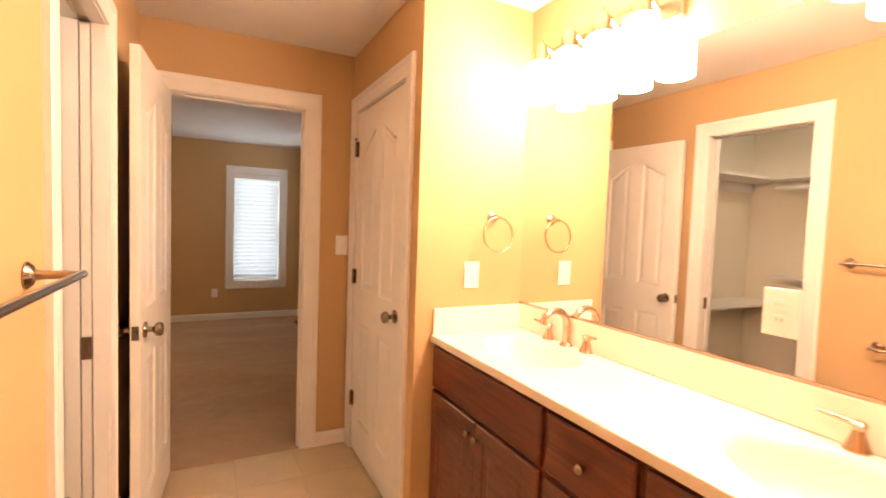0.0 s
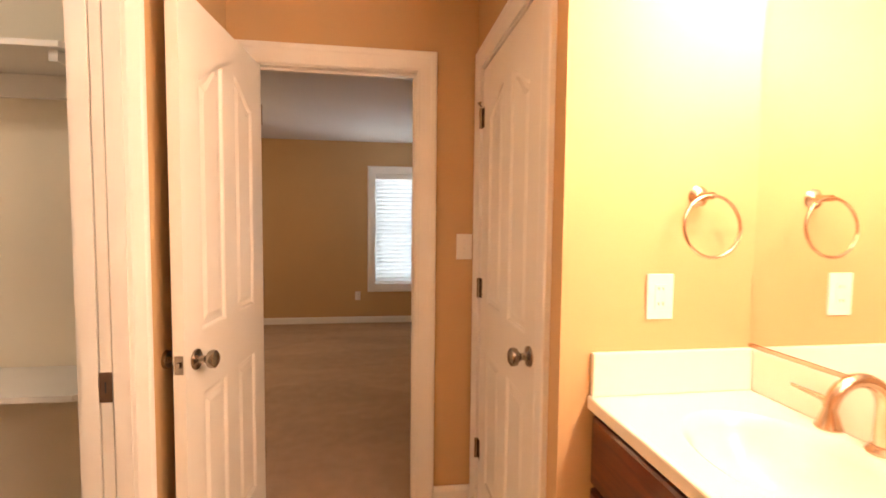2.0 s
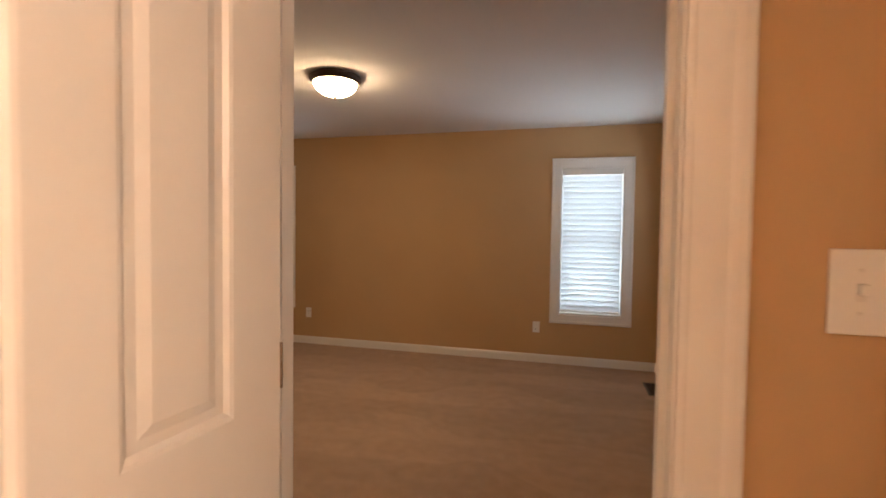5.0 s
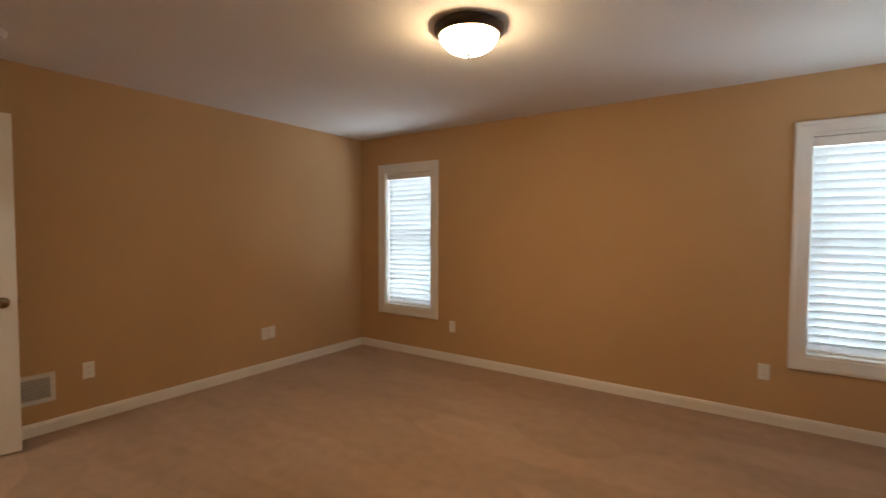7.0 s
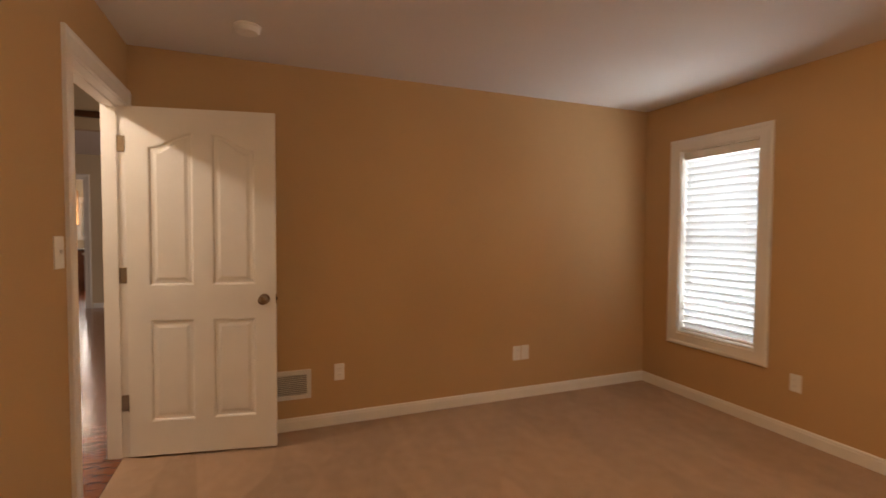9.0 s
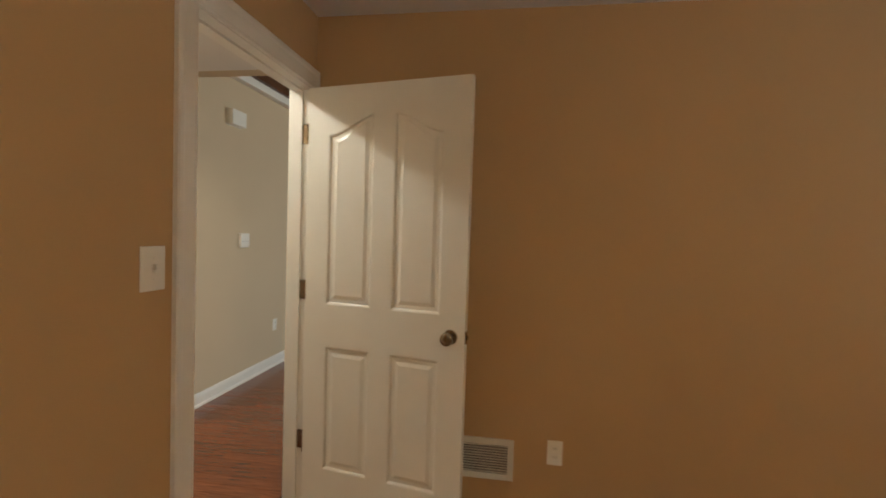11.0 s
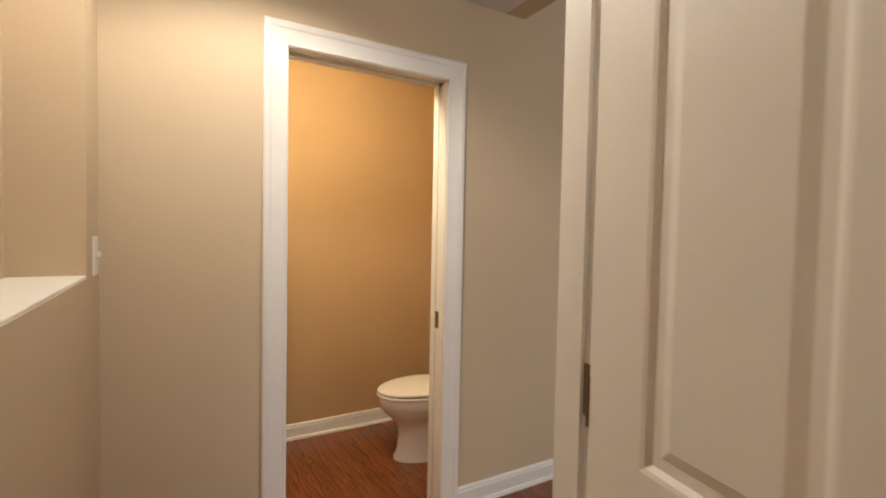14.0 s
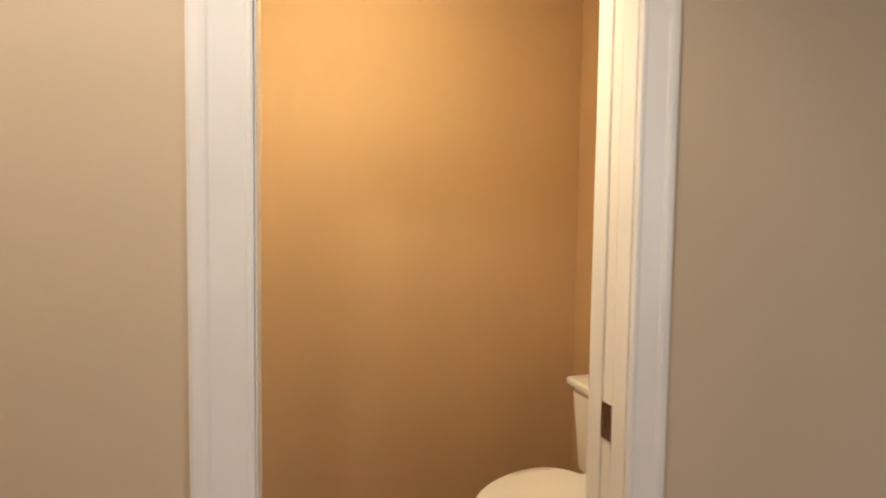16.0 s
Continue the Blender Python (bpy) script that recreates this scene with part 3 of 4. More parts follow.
def panel_door(name, m, w, h, y0, label, side=1, knob_z=0.91):
    """A moulded four-panel door. The hinge edge is x = 0, the slab lies from y0 to y0 + 35 mm."""
    ob = thing(name, m, label, "door")
    t = 0.035
    st, mu = 0.115, 0.10
    xs = ((st, w / 2 - mu / 2), (w / 2 + mu / 2, w - st))
    rows = ((0.20, 0.80, 0.0), (1.00, h - 0.225, 0.09))
    part("stile", box(bmesh.new(), 0, st, y0, y0 + t, 0, h), DOORWHITE, ob)
    part("stile", box(bmesh.new(), w - st, w, y0, y0 + t, 0, h), DOORWHITE, ob)
    part("rail", box(bmesh.new(), st, w - st, y0, y0 + t, 0, rows[0][0]), DOORWHITE, ob)
    part("rail", box(bmesh.new(), st, w - st, y0, y0 + t, rows[0][1], rows[1][0]), DOORWHITE, ob)
    part("mullion", box(bmesh.new(), xs[0][1], xs[1][0], y0, y0 + t, rows[0][0], rows[0][1]), DOORWHITE, ob)
    part("mullion", box(bmesh.new(), xs[0][1], xs[1][0], y0, y0 + t, rows[1][0], rows[1][1] + rows[1][2]), DOORWHITE, ob)
    ring = [(st, h), (w - st, h)]
    for k in (1, 0):
        ring += panel_outline(*xs[k], rows[1][0], rows[1][1], rows[1][2], k == 0)[2:]
    bm = bmesh.new()
    front, rear = ([bm.verts.new((x, y, z)) for x, z in ring] for y in (y0, y0 + t))
    bm.faces.new(front)
    bm.faces.new(rear[::-1])
    for a in range(len(ring)):
        b = (a + 1) % len(ring)
        bm.faces.new((front[a], front[b], rear[b], rear[a]))
    bmesh.ops.triangulate(bm, faces=[f for f in bm.faces if len(f.verts) > 4])
    part("rail", bm, DOORWHITE, ob)
    for k, (x0, x1) in enumerate(xs):
        for z0, z1, rise in rows:
            out = panel_outline(x0, x1, z0, z1, rise, k == 0)
            cx, cz, hw, hh = (x0 + x1) / 2, (z0 + z1 + rise) / 2, (x1 - x0) / 2, (z1 + rise - z0) / 2
            bm = bmesh.new()
            for y, q in ((y0, 1), (y0 + t, -1)):
                rings = []
                for inset, deep in ((0, 0), (0.007, 0.002), (0.014, 0.009), (0.030, 0.009), (0.048, 0.003)):
                    rings.append([bm.verts.new((cx + (x - cx) * (1 - inset / hw), y + q * deep, cz + (z - cz) * (1 - inset / hh))) for x, z in out])
                n = len(out)
                for a, b in zip(rings, rings[1:]):
                    for i in range(n):
                        bm.faces.new((a[i], a[(i + 1) % n], b[(i + 1) % n], b[i]))
                bm.faces.new(rings[-1])
            part("panel", bm, DOORWHITE, ob)
    kx, kz = w - 0.065, knob_z
    for y, q in ((y0, -1), (y0 + t, 1)):
        rot = Matrix.Rotation(radians(-90 * q), 4, "X")
        part("knob", lathe(knob_profile(), 24, Matrix.Translation((kx, y, kz)) @ rot), NICKEL, ob, "satin nickel round knob", smooth=True)
    plate = part("latch_plate", cube(w, w + 0.0015, y0 + 0.005, y0 + 0.030, kz - 0.028, kz + 0.028), NICKEL, ob, "satin nickel latch plate")
    part("latch_bolt", cube(w + 0.0015, w + 0.010, y0 + 0.011, y0 + 0.024, kz - 0.008, kz + 0.008, 0.002), NICKEL, plate)
    for z in (0.31, 1.06, 1.82):
        yy = y0 if side < 0 else y0 + t
        hb = tube([(-0.004, yy + side * 0.010, z - 0.045), (-0.004, yy + side * 0.010, z + 0.045)], 0.0085, 12)
        box(hb, -0.003, -0.0005, y0 - 0.004, y0 + t + 0.004, z - 0.044, z + 0.044)
        box(hb, -0.014, 0.030, *sorted((yy + side * 0.0005, yy + side * 0.003)), z - 0.044, z + 0.044)
        part("hinge", hb, NICKEL, ob, "satin nickel butt hinge")
    return ob


panel_door("door_bath", pose(-0.372, -0.004, 0.012, 0, 0, -94.5), 0.714, 2.03, 0.0, "white four-panel bathroom door standing open by the wall", side=-1, knob_z=0.925)
panel_door("door_linen", pose(0.637, -0.112, 0.012, 0, 0, -90), 0.755, 2.03, 0.0, "white four-panel closet door, closed", side=-1, knob_z=0.945)
panel_door("door_bedroom", pose(-3.985, 0.150, 0.014, 0, 0, 79.5), 0.813, 2.03, -0.035, "white four-panel bedroom door standing open", side=1)
tagged(part("door_stop", tube([(0, 0, 0), (-0.07, -0.008, 0), (-0.075, -0.02, 0)], 0.005, 8), NICKEL, None), "small nickel hinge pin door stop", "door stop").matrix_basis = pose(0.632, -0.098, 1.885, 0, 0, 60)

for m, label in ((pose(0.345, 0.062, 0.94, 0, 0, 90), "satin nickel strike plate on the bathroom door jamb"), (pose(-3.165, 0.075, 0.925, 0, 0, 90), "satin nickel strike plate on the bedroom door jamb")):
    sp = thing("strike_plate", m, label, "strike plate")
    part("plate", cube(-0.015, 0.015, -0.0005, 0.0018, -0.029, 0.029, 0.0006), NICKEL, sp)
    part("latch_hole", cube(-0.007, 0.007, 0.0018, 0.0024, -0.011, 0.011), SLOT, sp)

# ---- windows ----


def window(name, m, w, depth, label):
    """A window in the plane y = 0, room on the -y side; w is the clear width."""
    z0, z1 = WINDOW_CLEAR
    ob = thing(name, m, label, "window", kind="structure")
    part("casing", casing(-w / 2, w / 2, z0, z1, closed=True), TRIM, ob)
    bm = box(bmesh.new(), -w / 2, -w / 2 + 0.012, 0, depth - 0.04, z0, z1)
    box(bm, w / 2 - 0.012, w / 2, 0, depth - 0.04, z0, z1)
    box(bm, -w / 2 + 0.012, w / 2 - 0.012, 0, depth - 0.04, z1 - 0.012, z1)
    part("jamb", bm, TRIM, ob)
    part("window_sill", box(bmesh.new(), -w / 2 + 0.012, w / 2 - 0.012, 0, depth - 0.04, z0, z0 + 0.015), TRIM, ob)
    y0, y1 = depth - 0.08, depth - 0.045
    zm = (z0 + z1) / 2
    for k, (a, b) in enumerate(((z0 + 0.015, zm + 0.02), (zm - 0.02, z1 - 0.012))):
        o = 0.02 * k
        fb = box(bmesh.new(), -w / 2 + 0.012, -w / 2 + 0.055, y0 + o, y0 + o + 0.018, a, b)
        box(fb, w / 2 - 0.055, w / 2 - 0.012, y0 + o, y0 + o + 0.018, a, b)
        box(fb, -w / 2 + 0.055, w / 2 - 0.055, y0 + o, y0 + o + 0.018, a, a + 0.045)
        box(fb, -w / 2 + 0.055, w / 2 - 0.055, y0 + o, y0 + o + 0.018, b - 0.04, b)
        sash = part("sash", fb, TRIM, ob)
        pane = part("pane", box(bmesh.new(), -w / 2 + 0.055, w / 2 - 0.055, y0 + o + 0.007, y0 + o + 0.011, a + 0.045, b - 0.04), GLASS, sash, "clear window glass")
        pane.visible_shadow = False
    return ob


def crowned_slat(w, half):
    """A blind slat with a shallow crown across its width."""
    bm = bmesh.new()
    n = 6
    top, low = [], []
    for i in range(n + 1):
        u = -1 + 2 * i / n
        z = 0.005 * (1 - u * u)
        top.append([bm.verts.new((x, u * half, z + 0.0012)) for x in (-w / 2, w / 2)])
        low.append([bm.verts.new((x, u * half, z - 0.0012)) for x in (-w / 2, w / 2)])
    for i in range(n):
        bm.faces.new((top[i][0], top[i][1], top[i + 1][1], top[i + 1][0]))
        bm.faces.new((low[i][0], low[i + 1][0], low[i + 1][1], low[i][1]))
        for k in (0, 1):
            bm.faces.new((top[i][k], top[i + 1][k], low[i + 1][k], low[i][k]))
    bm.faces.new((top[0][0], top[0][1], low[0][1], low[0][0]))
    bm.faces.new((top[n][0], top[n][1], low[n][1], low[n][0]))
    return bm


def blind(m, w, label):
    z0, z1 = WINDOW_CLEAR
    z0, z1 = z0 + 0.02, z1 - 0.014
    ob = thing("window_blind", m, label, "blind", "window blinds")
    part("valance", cube(-w / 2 + 0.014, w / 2 - 0.014, 0.004, 0.05, z1 - 0.065, z1, 0.006), TRIM, ob, "white moulded valance")
    part("bottom_rail", cube(-w / 2 + 0.02, w / 2 - 0.02, 0.012, 0.058, z0 + 0.004, z0 + 0.022, 0.004), TRIM, ob)
    pitch = 0.055
    me = finish("slat", crowned_slat(w - 0.04, 0.0305), SLAT, True)
    z = z0 + 0.05
    rnd = random.Random(int(w * 1000))
    while z < z1 - 0.075:
        s = new("slat", me)
        s.parent = ob
        s.matrix_basis = pose(0, 0.036, z, -61 + rnd.uniform(-1.0, 1.0), rnd.uniform(-0.12, 0.12), 0)
        z += pitch
    for x in (-w / 2 + 0.10, w / 2 - 0.10):
        part("cord", tube([(x, 0.009, z0 + 0.02), (x, 0.009, z1 - 0.05)], 0.0012, 6), PLATE, ob)
    return ob


for nm, m, w in (("window_1", pose(-3.336, 4.085, 0), 0.654), ("window_2", pose(0.4375, 4.085, 0), 0.609), ("window_3", pose(1.07, 3.335, 0, 0, 0, -90), 0.77)):
    window(nm, m, w, 0.215, "white cased bedroom window behind a lowered blind")
    blind(m @ Matrix.Translation((0, 0.012, 0)), w, "white slatted window blind, lowered and half closed")

# ---- fittings on walls and ceilings ----


def wall_plate(name, m, w, h, kinds, label, category, group=""):
    """A plate in the plane y = 0, proud towards -y; kinds: toggle, outlet, blank."""
    ob = thing(name, m, label, category, group)
    part("plate", cube(-w / 2, w / 2, -0.006, 0, -h / 2, h / 2, 0.0025), PLATE, ob)
    n = len(kinds)
    for i, k in enumerate(kinds):
        x = (i - (n - 1) / 2) * 0.046
        if k == "toggle":
            tb = cube(x - 0.005, x + 0.005, -0.018, -0.006, -0.004, 0.012, 0.002)
            part("toggle", tb, PLATE, ob)
            part("surround", cube(x - 0.006, x + 0.006, -0.0068, -0.006, -0.013, 0.013), VENTWHITE, ob)
        if k == "outlet":
            for z in (-0.02, 0.02):
                rec = part("receptacle", cube(x - 0.016, x + 0.016, -0.0085, -0.006, z - 0.014, z + 0.014, 0.001), PLATE, ob)
                for dx in (-0.006, 0.006):
                    part("slot", cube(x + dx - 0.001, x + dx + 0.001, -0.0090, -0.0085, z - 0.003, z + 0.006), SLOT, rec)
        if k == "decora":
            rec = part("receptacle", cube(x - 0.0165, x + 0.0165, -0.0085, -0.006, -0.033, 0.033, 0.0015), PLATE, ob)
            for z in (-0.020, 0.020):
                for dx in (-0.006, 0.006):
                    part("slot", cube(x + dx - 0.001, x + dx + 0.001, -0.0090, -0.0085, z - 0.003, z + 0.006), SLOT, rec)
        if k in ("toggle", "blank"):
            for z in (-0.03, 0.03):
                part("screw", lathe([(0.003, 0), (0.0025, 0.001), (0, 0.0012)], 10, Matrix.Translation((x, -0.006, z)) @ Matrix.Rotation(radians(90), 4, "X")), VENTWHITE, ob)
    return ob


EAST, WEST, NORTH, SOUTH = -90, 90, 0, 180
wall_plate("light_switch", pose(0.578, 0, 1.253, 0, 0, 0), 0.075, 0.12, ("toggle",), "ivory light switch beside the closet door frame", "switch")
wall_plate("light_switch", pose(-2.993, 0.145, 1.250, 0, 0, 180), 0.088, 0.125, ("toggle",), "ivory light switch beside the bedroom door", "switch")
wall_plate("light_switch", pose(-3.14, -1.10, 1.254, 0, 0, -90), 0.075, 0.12, ("toggle",), "ivory light switch beside the hall niche", "switch")
wall_plate("power_outlet", pose(0.905, -1.04, 1.180, 0, 0, 0), 0.075, 0.12, ("decora",), "ivory power outlet over the vanity splash", "outlet")
wall_plate("power_outlet", pose(1.176, -2.175, 1.205, 0, 0, -90), 0.085, 0.125, ("outlet",), "ivory power outlet set in the mirror", "outlet")
wall_plate("power_outlet", pose(-2.737, 4.085, 0.367, 0, 0, 0), 0.07, 0.115, ("outlet",), "ivory power outlet under the window", "outlet", "bedroom outlets")
wall_plate("power_outlet", pose(-0.087, 4.085, 0.367, 0, 0, 0), 0.07, 0.115, ("outlet",), "ivory power outlet under the window", "outlet", "bedroom outlets")
wall_plate("power_outlet", pose(-4.03, 1.359, 0.365, 0, 0, 90), 0.07, 0.115, ("outlet",), "ivory power outlet beside the wall vent", "outlet", "bedroom outlets")
wall_plate("power_outlet", pose(-4.03, 2.77, 0.365, 0, 0, 90), 0.07, 0.115, ("outlet",), "ivory power outlet beside a cable plate", "outlet", "bedroom outlets")
wall_plate("cable_plate", pose(-4.03, 2.845, 0.367, 0, 0, 90), 0.07, 0.115, ("blank",), "ivory cable plate beside an outlet", "wall plate")
wall_plate("power_outlet", pose(-6.10, -1.20, 0.41, 0, 0, 180), 0.07, 0.115, ("outlet",), "ivory power outlet on the hall wall", "outlet")


def thermostat(m):
    ob = thing("thermostat", m, "square white thermostat on the hall wall", "thermostat")
    part("housing", cube(-0.062, 0.062, -0.026, 0, -0.062, 0.062, 0.006), PLATE, ob)
    part("seam", cube(-0.055, 0.055, -0.0268, -0.026, -0.006, -0.003), VENTWHITE, ob)
    part("lever", cube(-0.02, 0.012, -0.029, -0.026, 0.004, 0.009, 0.001), VENTWHITE, ob)
    for x in (-0.04, 0.03):
        part("lettering_bar", cube(x - 0.012, x + 0.012, -0.0266, -0.026, -0.012, -0.009), SLOT, ob)


thermostat(pose(-5.54, -1.20, 1.254, 0, 0, 180))


def door_chime(m):
    ob = thing("door_chime", m, "white plastic door chime box on the hall wall", "door chime")
    part("cover", cube(-0.095, 0.095, -0.062, 0, -0.062, 0.062, 0.006), PLATE, ob)
    part("base", cube(-0.10, 0.10, -0.008, 0, -0.066, 0.066, 0.003), PLATE, ob)


door_chime(pose(-5.38, -1.20, 2.264, 0, 0, 180))


def dome_lamp(m, r, glass, label):
    """A flush ceiling lamp; z = 0 is the ceiling."""
    ob = thing("ceiling_lamp", m, label, "ceiling lamp")
    part("rim", lathe([(0.10 * r / 0.19, 0), (r * 0.93, 0), (r, -0.012), (r * 0.985, -0.030), (r * 0.94, -0.042), (r * 0.86, -0.052), (r * 0.83, -0.050), (r * 0.80, -0.02), (0, -0.02)], 48), BRONZE, ob, "dark bronze rim", smooth=True)
    g = [(r * 0.82 * math.cos(a), -0.045 - 0.095 * math.sin(a)) for a in [i * math.pi / 2 / 12 for i in range(13)]]
    g[-1] = (0, g[-1][1])
    part("bowl", lathe(g, 48), glass, ob, "glowing frosted glass bowl", smooth=True)
    z = -0.14
    part("finial", lathe([(0, z + 0.004), (0.012, z), (0.013, z - 0.006), (0.006, z - 0.010), (0.008, z - 0.016), (0.005, z - 0.022), (0, z - 0.024)], 16), BRONZE, ob, "small bronze finial", smooth=True)
    return ob


dome_lamp(pose(-1.40, 2.20, H - 0.025), 0.183, DOMEGLASS, "lit bronze flush ceiling lamp with a glass bowl")
def downlight(m):
    ob = thing("recessed_downlight", m, "lit recessed downlight with a white trim ring", "downlight")
    part("trim_ring", lathe([(0.070, -0.001), (0.072, -0.006), (0.092, -0.008), (0.098, -0.004), (0.098, 0.0)], 36), PLATE, ob, smooth=True)
    part("lens", lathe([(0.070, -0.0015), (0, -0.0015)], 36), HALLGLASS, ob, "glowing lens")


downlight(pose(-3.57, -0.55, H))
# unseen lamp, added to brighten the kitchen beyond the doorway
dome_lamp(pose(-12.2, -2.6, 2.62), 0.18, CLOSETGLASS, "unseen lit flush lamp added on the kitchen ceiling")
# fixture is unseen; added because the closet is brightly lit
dome_lamp(pose(-1.25, -1.45, H - 0.03), 0.15, CLOSETGLASS, "unseen lit flush lamp added on the closet ceiling")


def smoke_alarm(m):
    ob = thing("smoke_alarm", m, "round white smoke alarm on the bedroom ceiling", "smoke alarm")
    part("base", lathe([(0, 0), (0.068, 0), (0.070, -0.008), (0.066, -0.012), (0, -0.012)], 32), PLATE, ob, smooth=True)
    part("cover", lathe([(0.064, -0.012), (0.062, -0.026), (0.052, -0.036), (0.02, -0.038), (0, -0.038)], 32), PLATE, ob, smooth=True)


smoke_alarm(pose(-3.507, 0.806, H - 0.025))


def wall_vent(m, w, h):
    ob = thing("wall_vent", m, "white louvred return air vent low on the wall", "vent")
    bm = bmesh.new()
    b = 0.028
    for a in ((-w / 2, w / 2, h / 2 - b, h / 2), (-w / 2, w / 2, -h / 2, -h / 2 + b), (-w / 2, -w / 2 + b, -h / 2 + b, h / 2 - b), (w / 2 - b, w / 2, -h / 2 + b, h / 2 - b)):
        box(bm, a[0], a[1], -0.009, 0, a[2], a[3])
    part("vent_frame", bm, VENTWHITE, ob)
    part("backing", box(bmesh.new(), -w / 2 + b, w / 2 - b, -0.002, 0, -h / 2 + b, h / 2 - b), VENTGREY, ob)
    me = finish("slat", cube(-w / 2 + b, w / 2 - b, -0.006, 0.006, -0.0009, 0.0009), VENTWHITE)
    n = 11
    for i in range(n):
        s = new("slat", me)
        s.parent = ob
        s.matrix_basis = pose(0, -0.006, -h / 2 + b + (i + 0.5) * (h - 2 * b) / n, -48, 0, 0)


wall_vent(pose(-4.03, 1.035, 0.307, 0, 0, 90), 0.27, 0.195)


def floor_vent(m, w, l):
    ob = thing("floor_vent", m, "dark brown metal register set in the carpet", "vent")
    bm = bmesh.new()
    b = 0.02
    for a in ((-w / 2, w / 2, l / 2 - b, l / 2), (-w / 2, w / 2, -l / 2, -l / 2 + b), (-w / 2, -w / 2 + b, -l / 2 + b, l / 2 - b), (w / 2 - b, w / 2, -l / 2 + b, l / 2 - b)):
        box(bm, a[0], a[1], a[2], a[3], 0, 0.007)
    part("vent_frame", bm, VENTBROWN, ob)
    part("backing", box(bmesh.new(), -w / 2 + b, w / 2 - b, -l / 2 + b, l / 2 - b, 0, 0.002), SLOT, ob)
    me = finish("slat", cube(-w / 2 + b, w / 2 - b, -0.002, 0.002, 0.002, 0.006), VENTBROWN)
    n = 18
    for i in range(n):
        s = new("slat", me)
        s.parent = ob
        s.matrix_basis = pose(0, -l / 2 + b + (i + 0.5) * (l - 2 * b) / n, 0)


floor_vent(pose(0.955, 3.51, 0), 0.135, 0.33)

# ---- bathroom ----
CT, CF, CB = 0.922, 0.715, 1.19       # counter top height, front edge, wall
VY0, VY1 = -2.80, -1.04


def cabinet_door(parent, y0, y1, z0, z1, mat=None, knob=None, raised=True):
    """A framed front in the plane x = 0.737, proud towards -x."""
    x = 0.737
    d = part("door" if z1 - z0 > 0.25 else "drawer_front", bevelled_front(x, y0, y1, z0, z1, raised), mat or CABINET, parent)
    if knob:
        prof = [(0, 0), (0.007, 0), (0.006, 0.008), (0.009, 0.012), (0.0145, 0.016), (0.015, 0.022), (0.011, 0.027), (0, 0.028)]
        part("knob", lathe(prof, 18, Matrix.Translation((x - 0.019, knob[0], knob[1])) @ Matrix.Rotation(radians(-90), 4, "Y")), NICKEL, d, "round satin nickel knob", smooth=True)
    return d


def bevelled_front(x, y0, y1, z0, z1, raised):
    bm = bmesh.new()
    cy, cz, hy, hz = (y0 + y1) / 2, (z0 + z1) / 2, (y1 - y0) / 2, (z1 - z0) / 2
    steps = [(0, 0), (0, 0.014), (0.006, 0.019)]
    steps += [(0.055, 0.019), (0.060, 0.013), (0.085, 0.013), (0.10, 0.016)] if raised else [(0.012, 0.019)]
    rings = []
    for inset, d in steps:
        rings.append([bm.verts.new((x - d, cy + a * (hy - inset), cz + b * (hz - inset))) for a, b in ((-1, -1), (1, -1), (1, 1), (-1, 1))])
    for a, b in zip(rings, rings[1:]):
        for i in range(4):
            bm.faces.new((a[i], a[(i + 1) % 4], b[(i + 1) % 4], b[i]))
    bm.faces.new(rings[0][::-1])
    bm.faces.new(rings[-1])
    return bm


def vanity_base(y0, y1, kind, label):
    ob = thing("vanity_cabinet", Matrix.Identity(4), label, "vanity cabinet", "vanity cabinets")
    bm = box(bmesh.new(), 0.737, 0.755, y0, y0 + 0.03, 0.10, CT - 0.03)
    box(bm, 0.737, 0.755, y1 - 0.03, y1, 0.10, CT - 0.03)
    box(bm, 0.737, 0.755, y0 + 0.03, y1 - 0.03, CT - 0.065, CT - 0.03)
    box(bm, 0.737, 0.755, y0 + 0.03, y1 - 0.03, 0.10, 0.13)
    box(bm, 0.737, 0.755, y0 + 0.03, y1 - 0.03, 0.665, 0.695)
    part("face_frame", bm, CABINET, ob)
    # body and toe kick are coloured dark for the shade inside and below
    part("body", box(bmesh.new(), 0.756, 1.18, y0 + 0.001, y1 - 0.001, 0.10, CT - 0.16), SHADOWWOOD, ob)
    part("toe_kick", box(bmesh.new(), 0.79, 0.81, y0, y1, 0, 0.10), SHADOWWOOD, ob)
    g = 0.012
    if kind == "sink":
        cabinet_door(ob, y0 + g, y1 - g, 0.695, CT - 0.050, CABINET_H, raised=False)
        ym = (y0 + y1) / 2
        cabinet_door(ob, y0 + g, ym - 0.002, 0.115, 0.680, knob=(ym - 0.03, 0.628))
        cabinet_door(ob, ym + 0.002, y1 - g, 0.115, 0.680, knob=(ym + 0.03, 0.628))
    else:
        zs = (0.115, 0.40, 0.680)
        cabinet_door(ob, y0 + g, y1 - g, 0.695, CT - 0.050, CABINET_H, knob=((y0 + y1) / 2, 0.783), raised=False)
        for a, b in zip(zs, zs[1:]):
            cabinet_door(ob, y0 + g, y1 - g, a + 0.006, b - 0.006, CABINET_H, knob=((y0 + y1) / 2, (a + b) / 2), raised=False)
    return ob


vanity_base(-1.80, -1.043, "sink", "cherry wood sink cabinet with two doors")
vanity_base(-2.14, -1.802, "drawers", "cherry wood drawer cabinet in the vanity")
vanity_base(-2.80, -2.142, "sink", "cherry wood sink cabinet with two doors")
SINKS = (-1.40, -2.43)


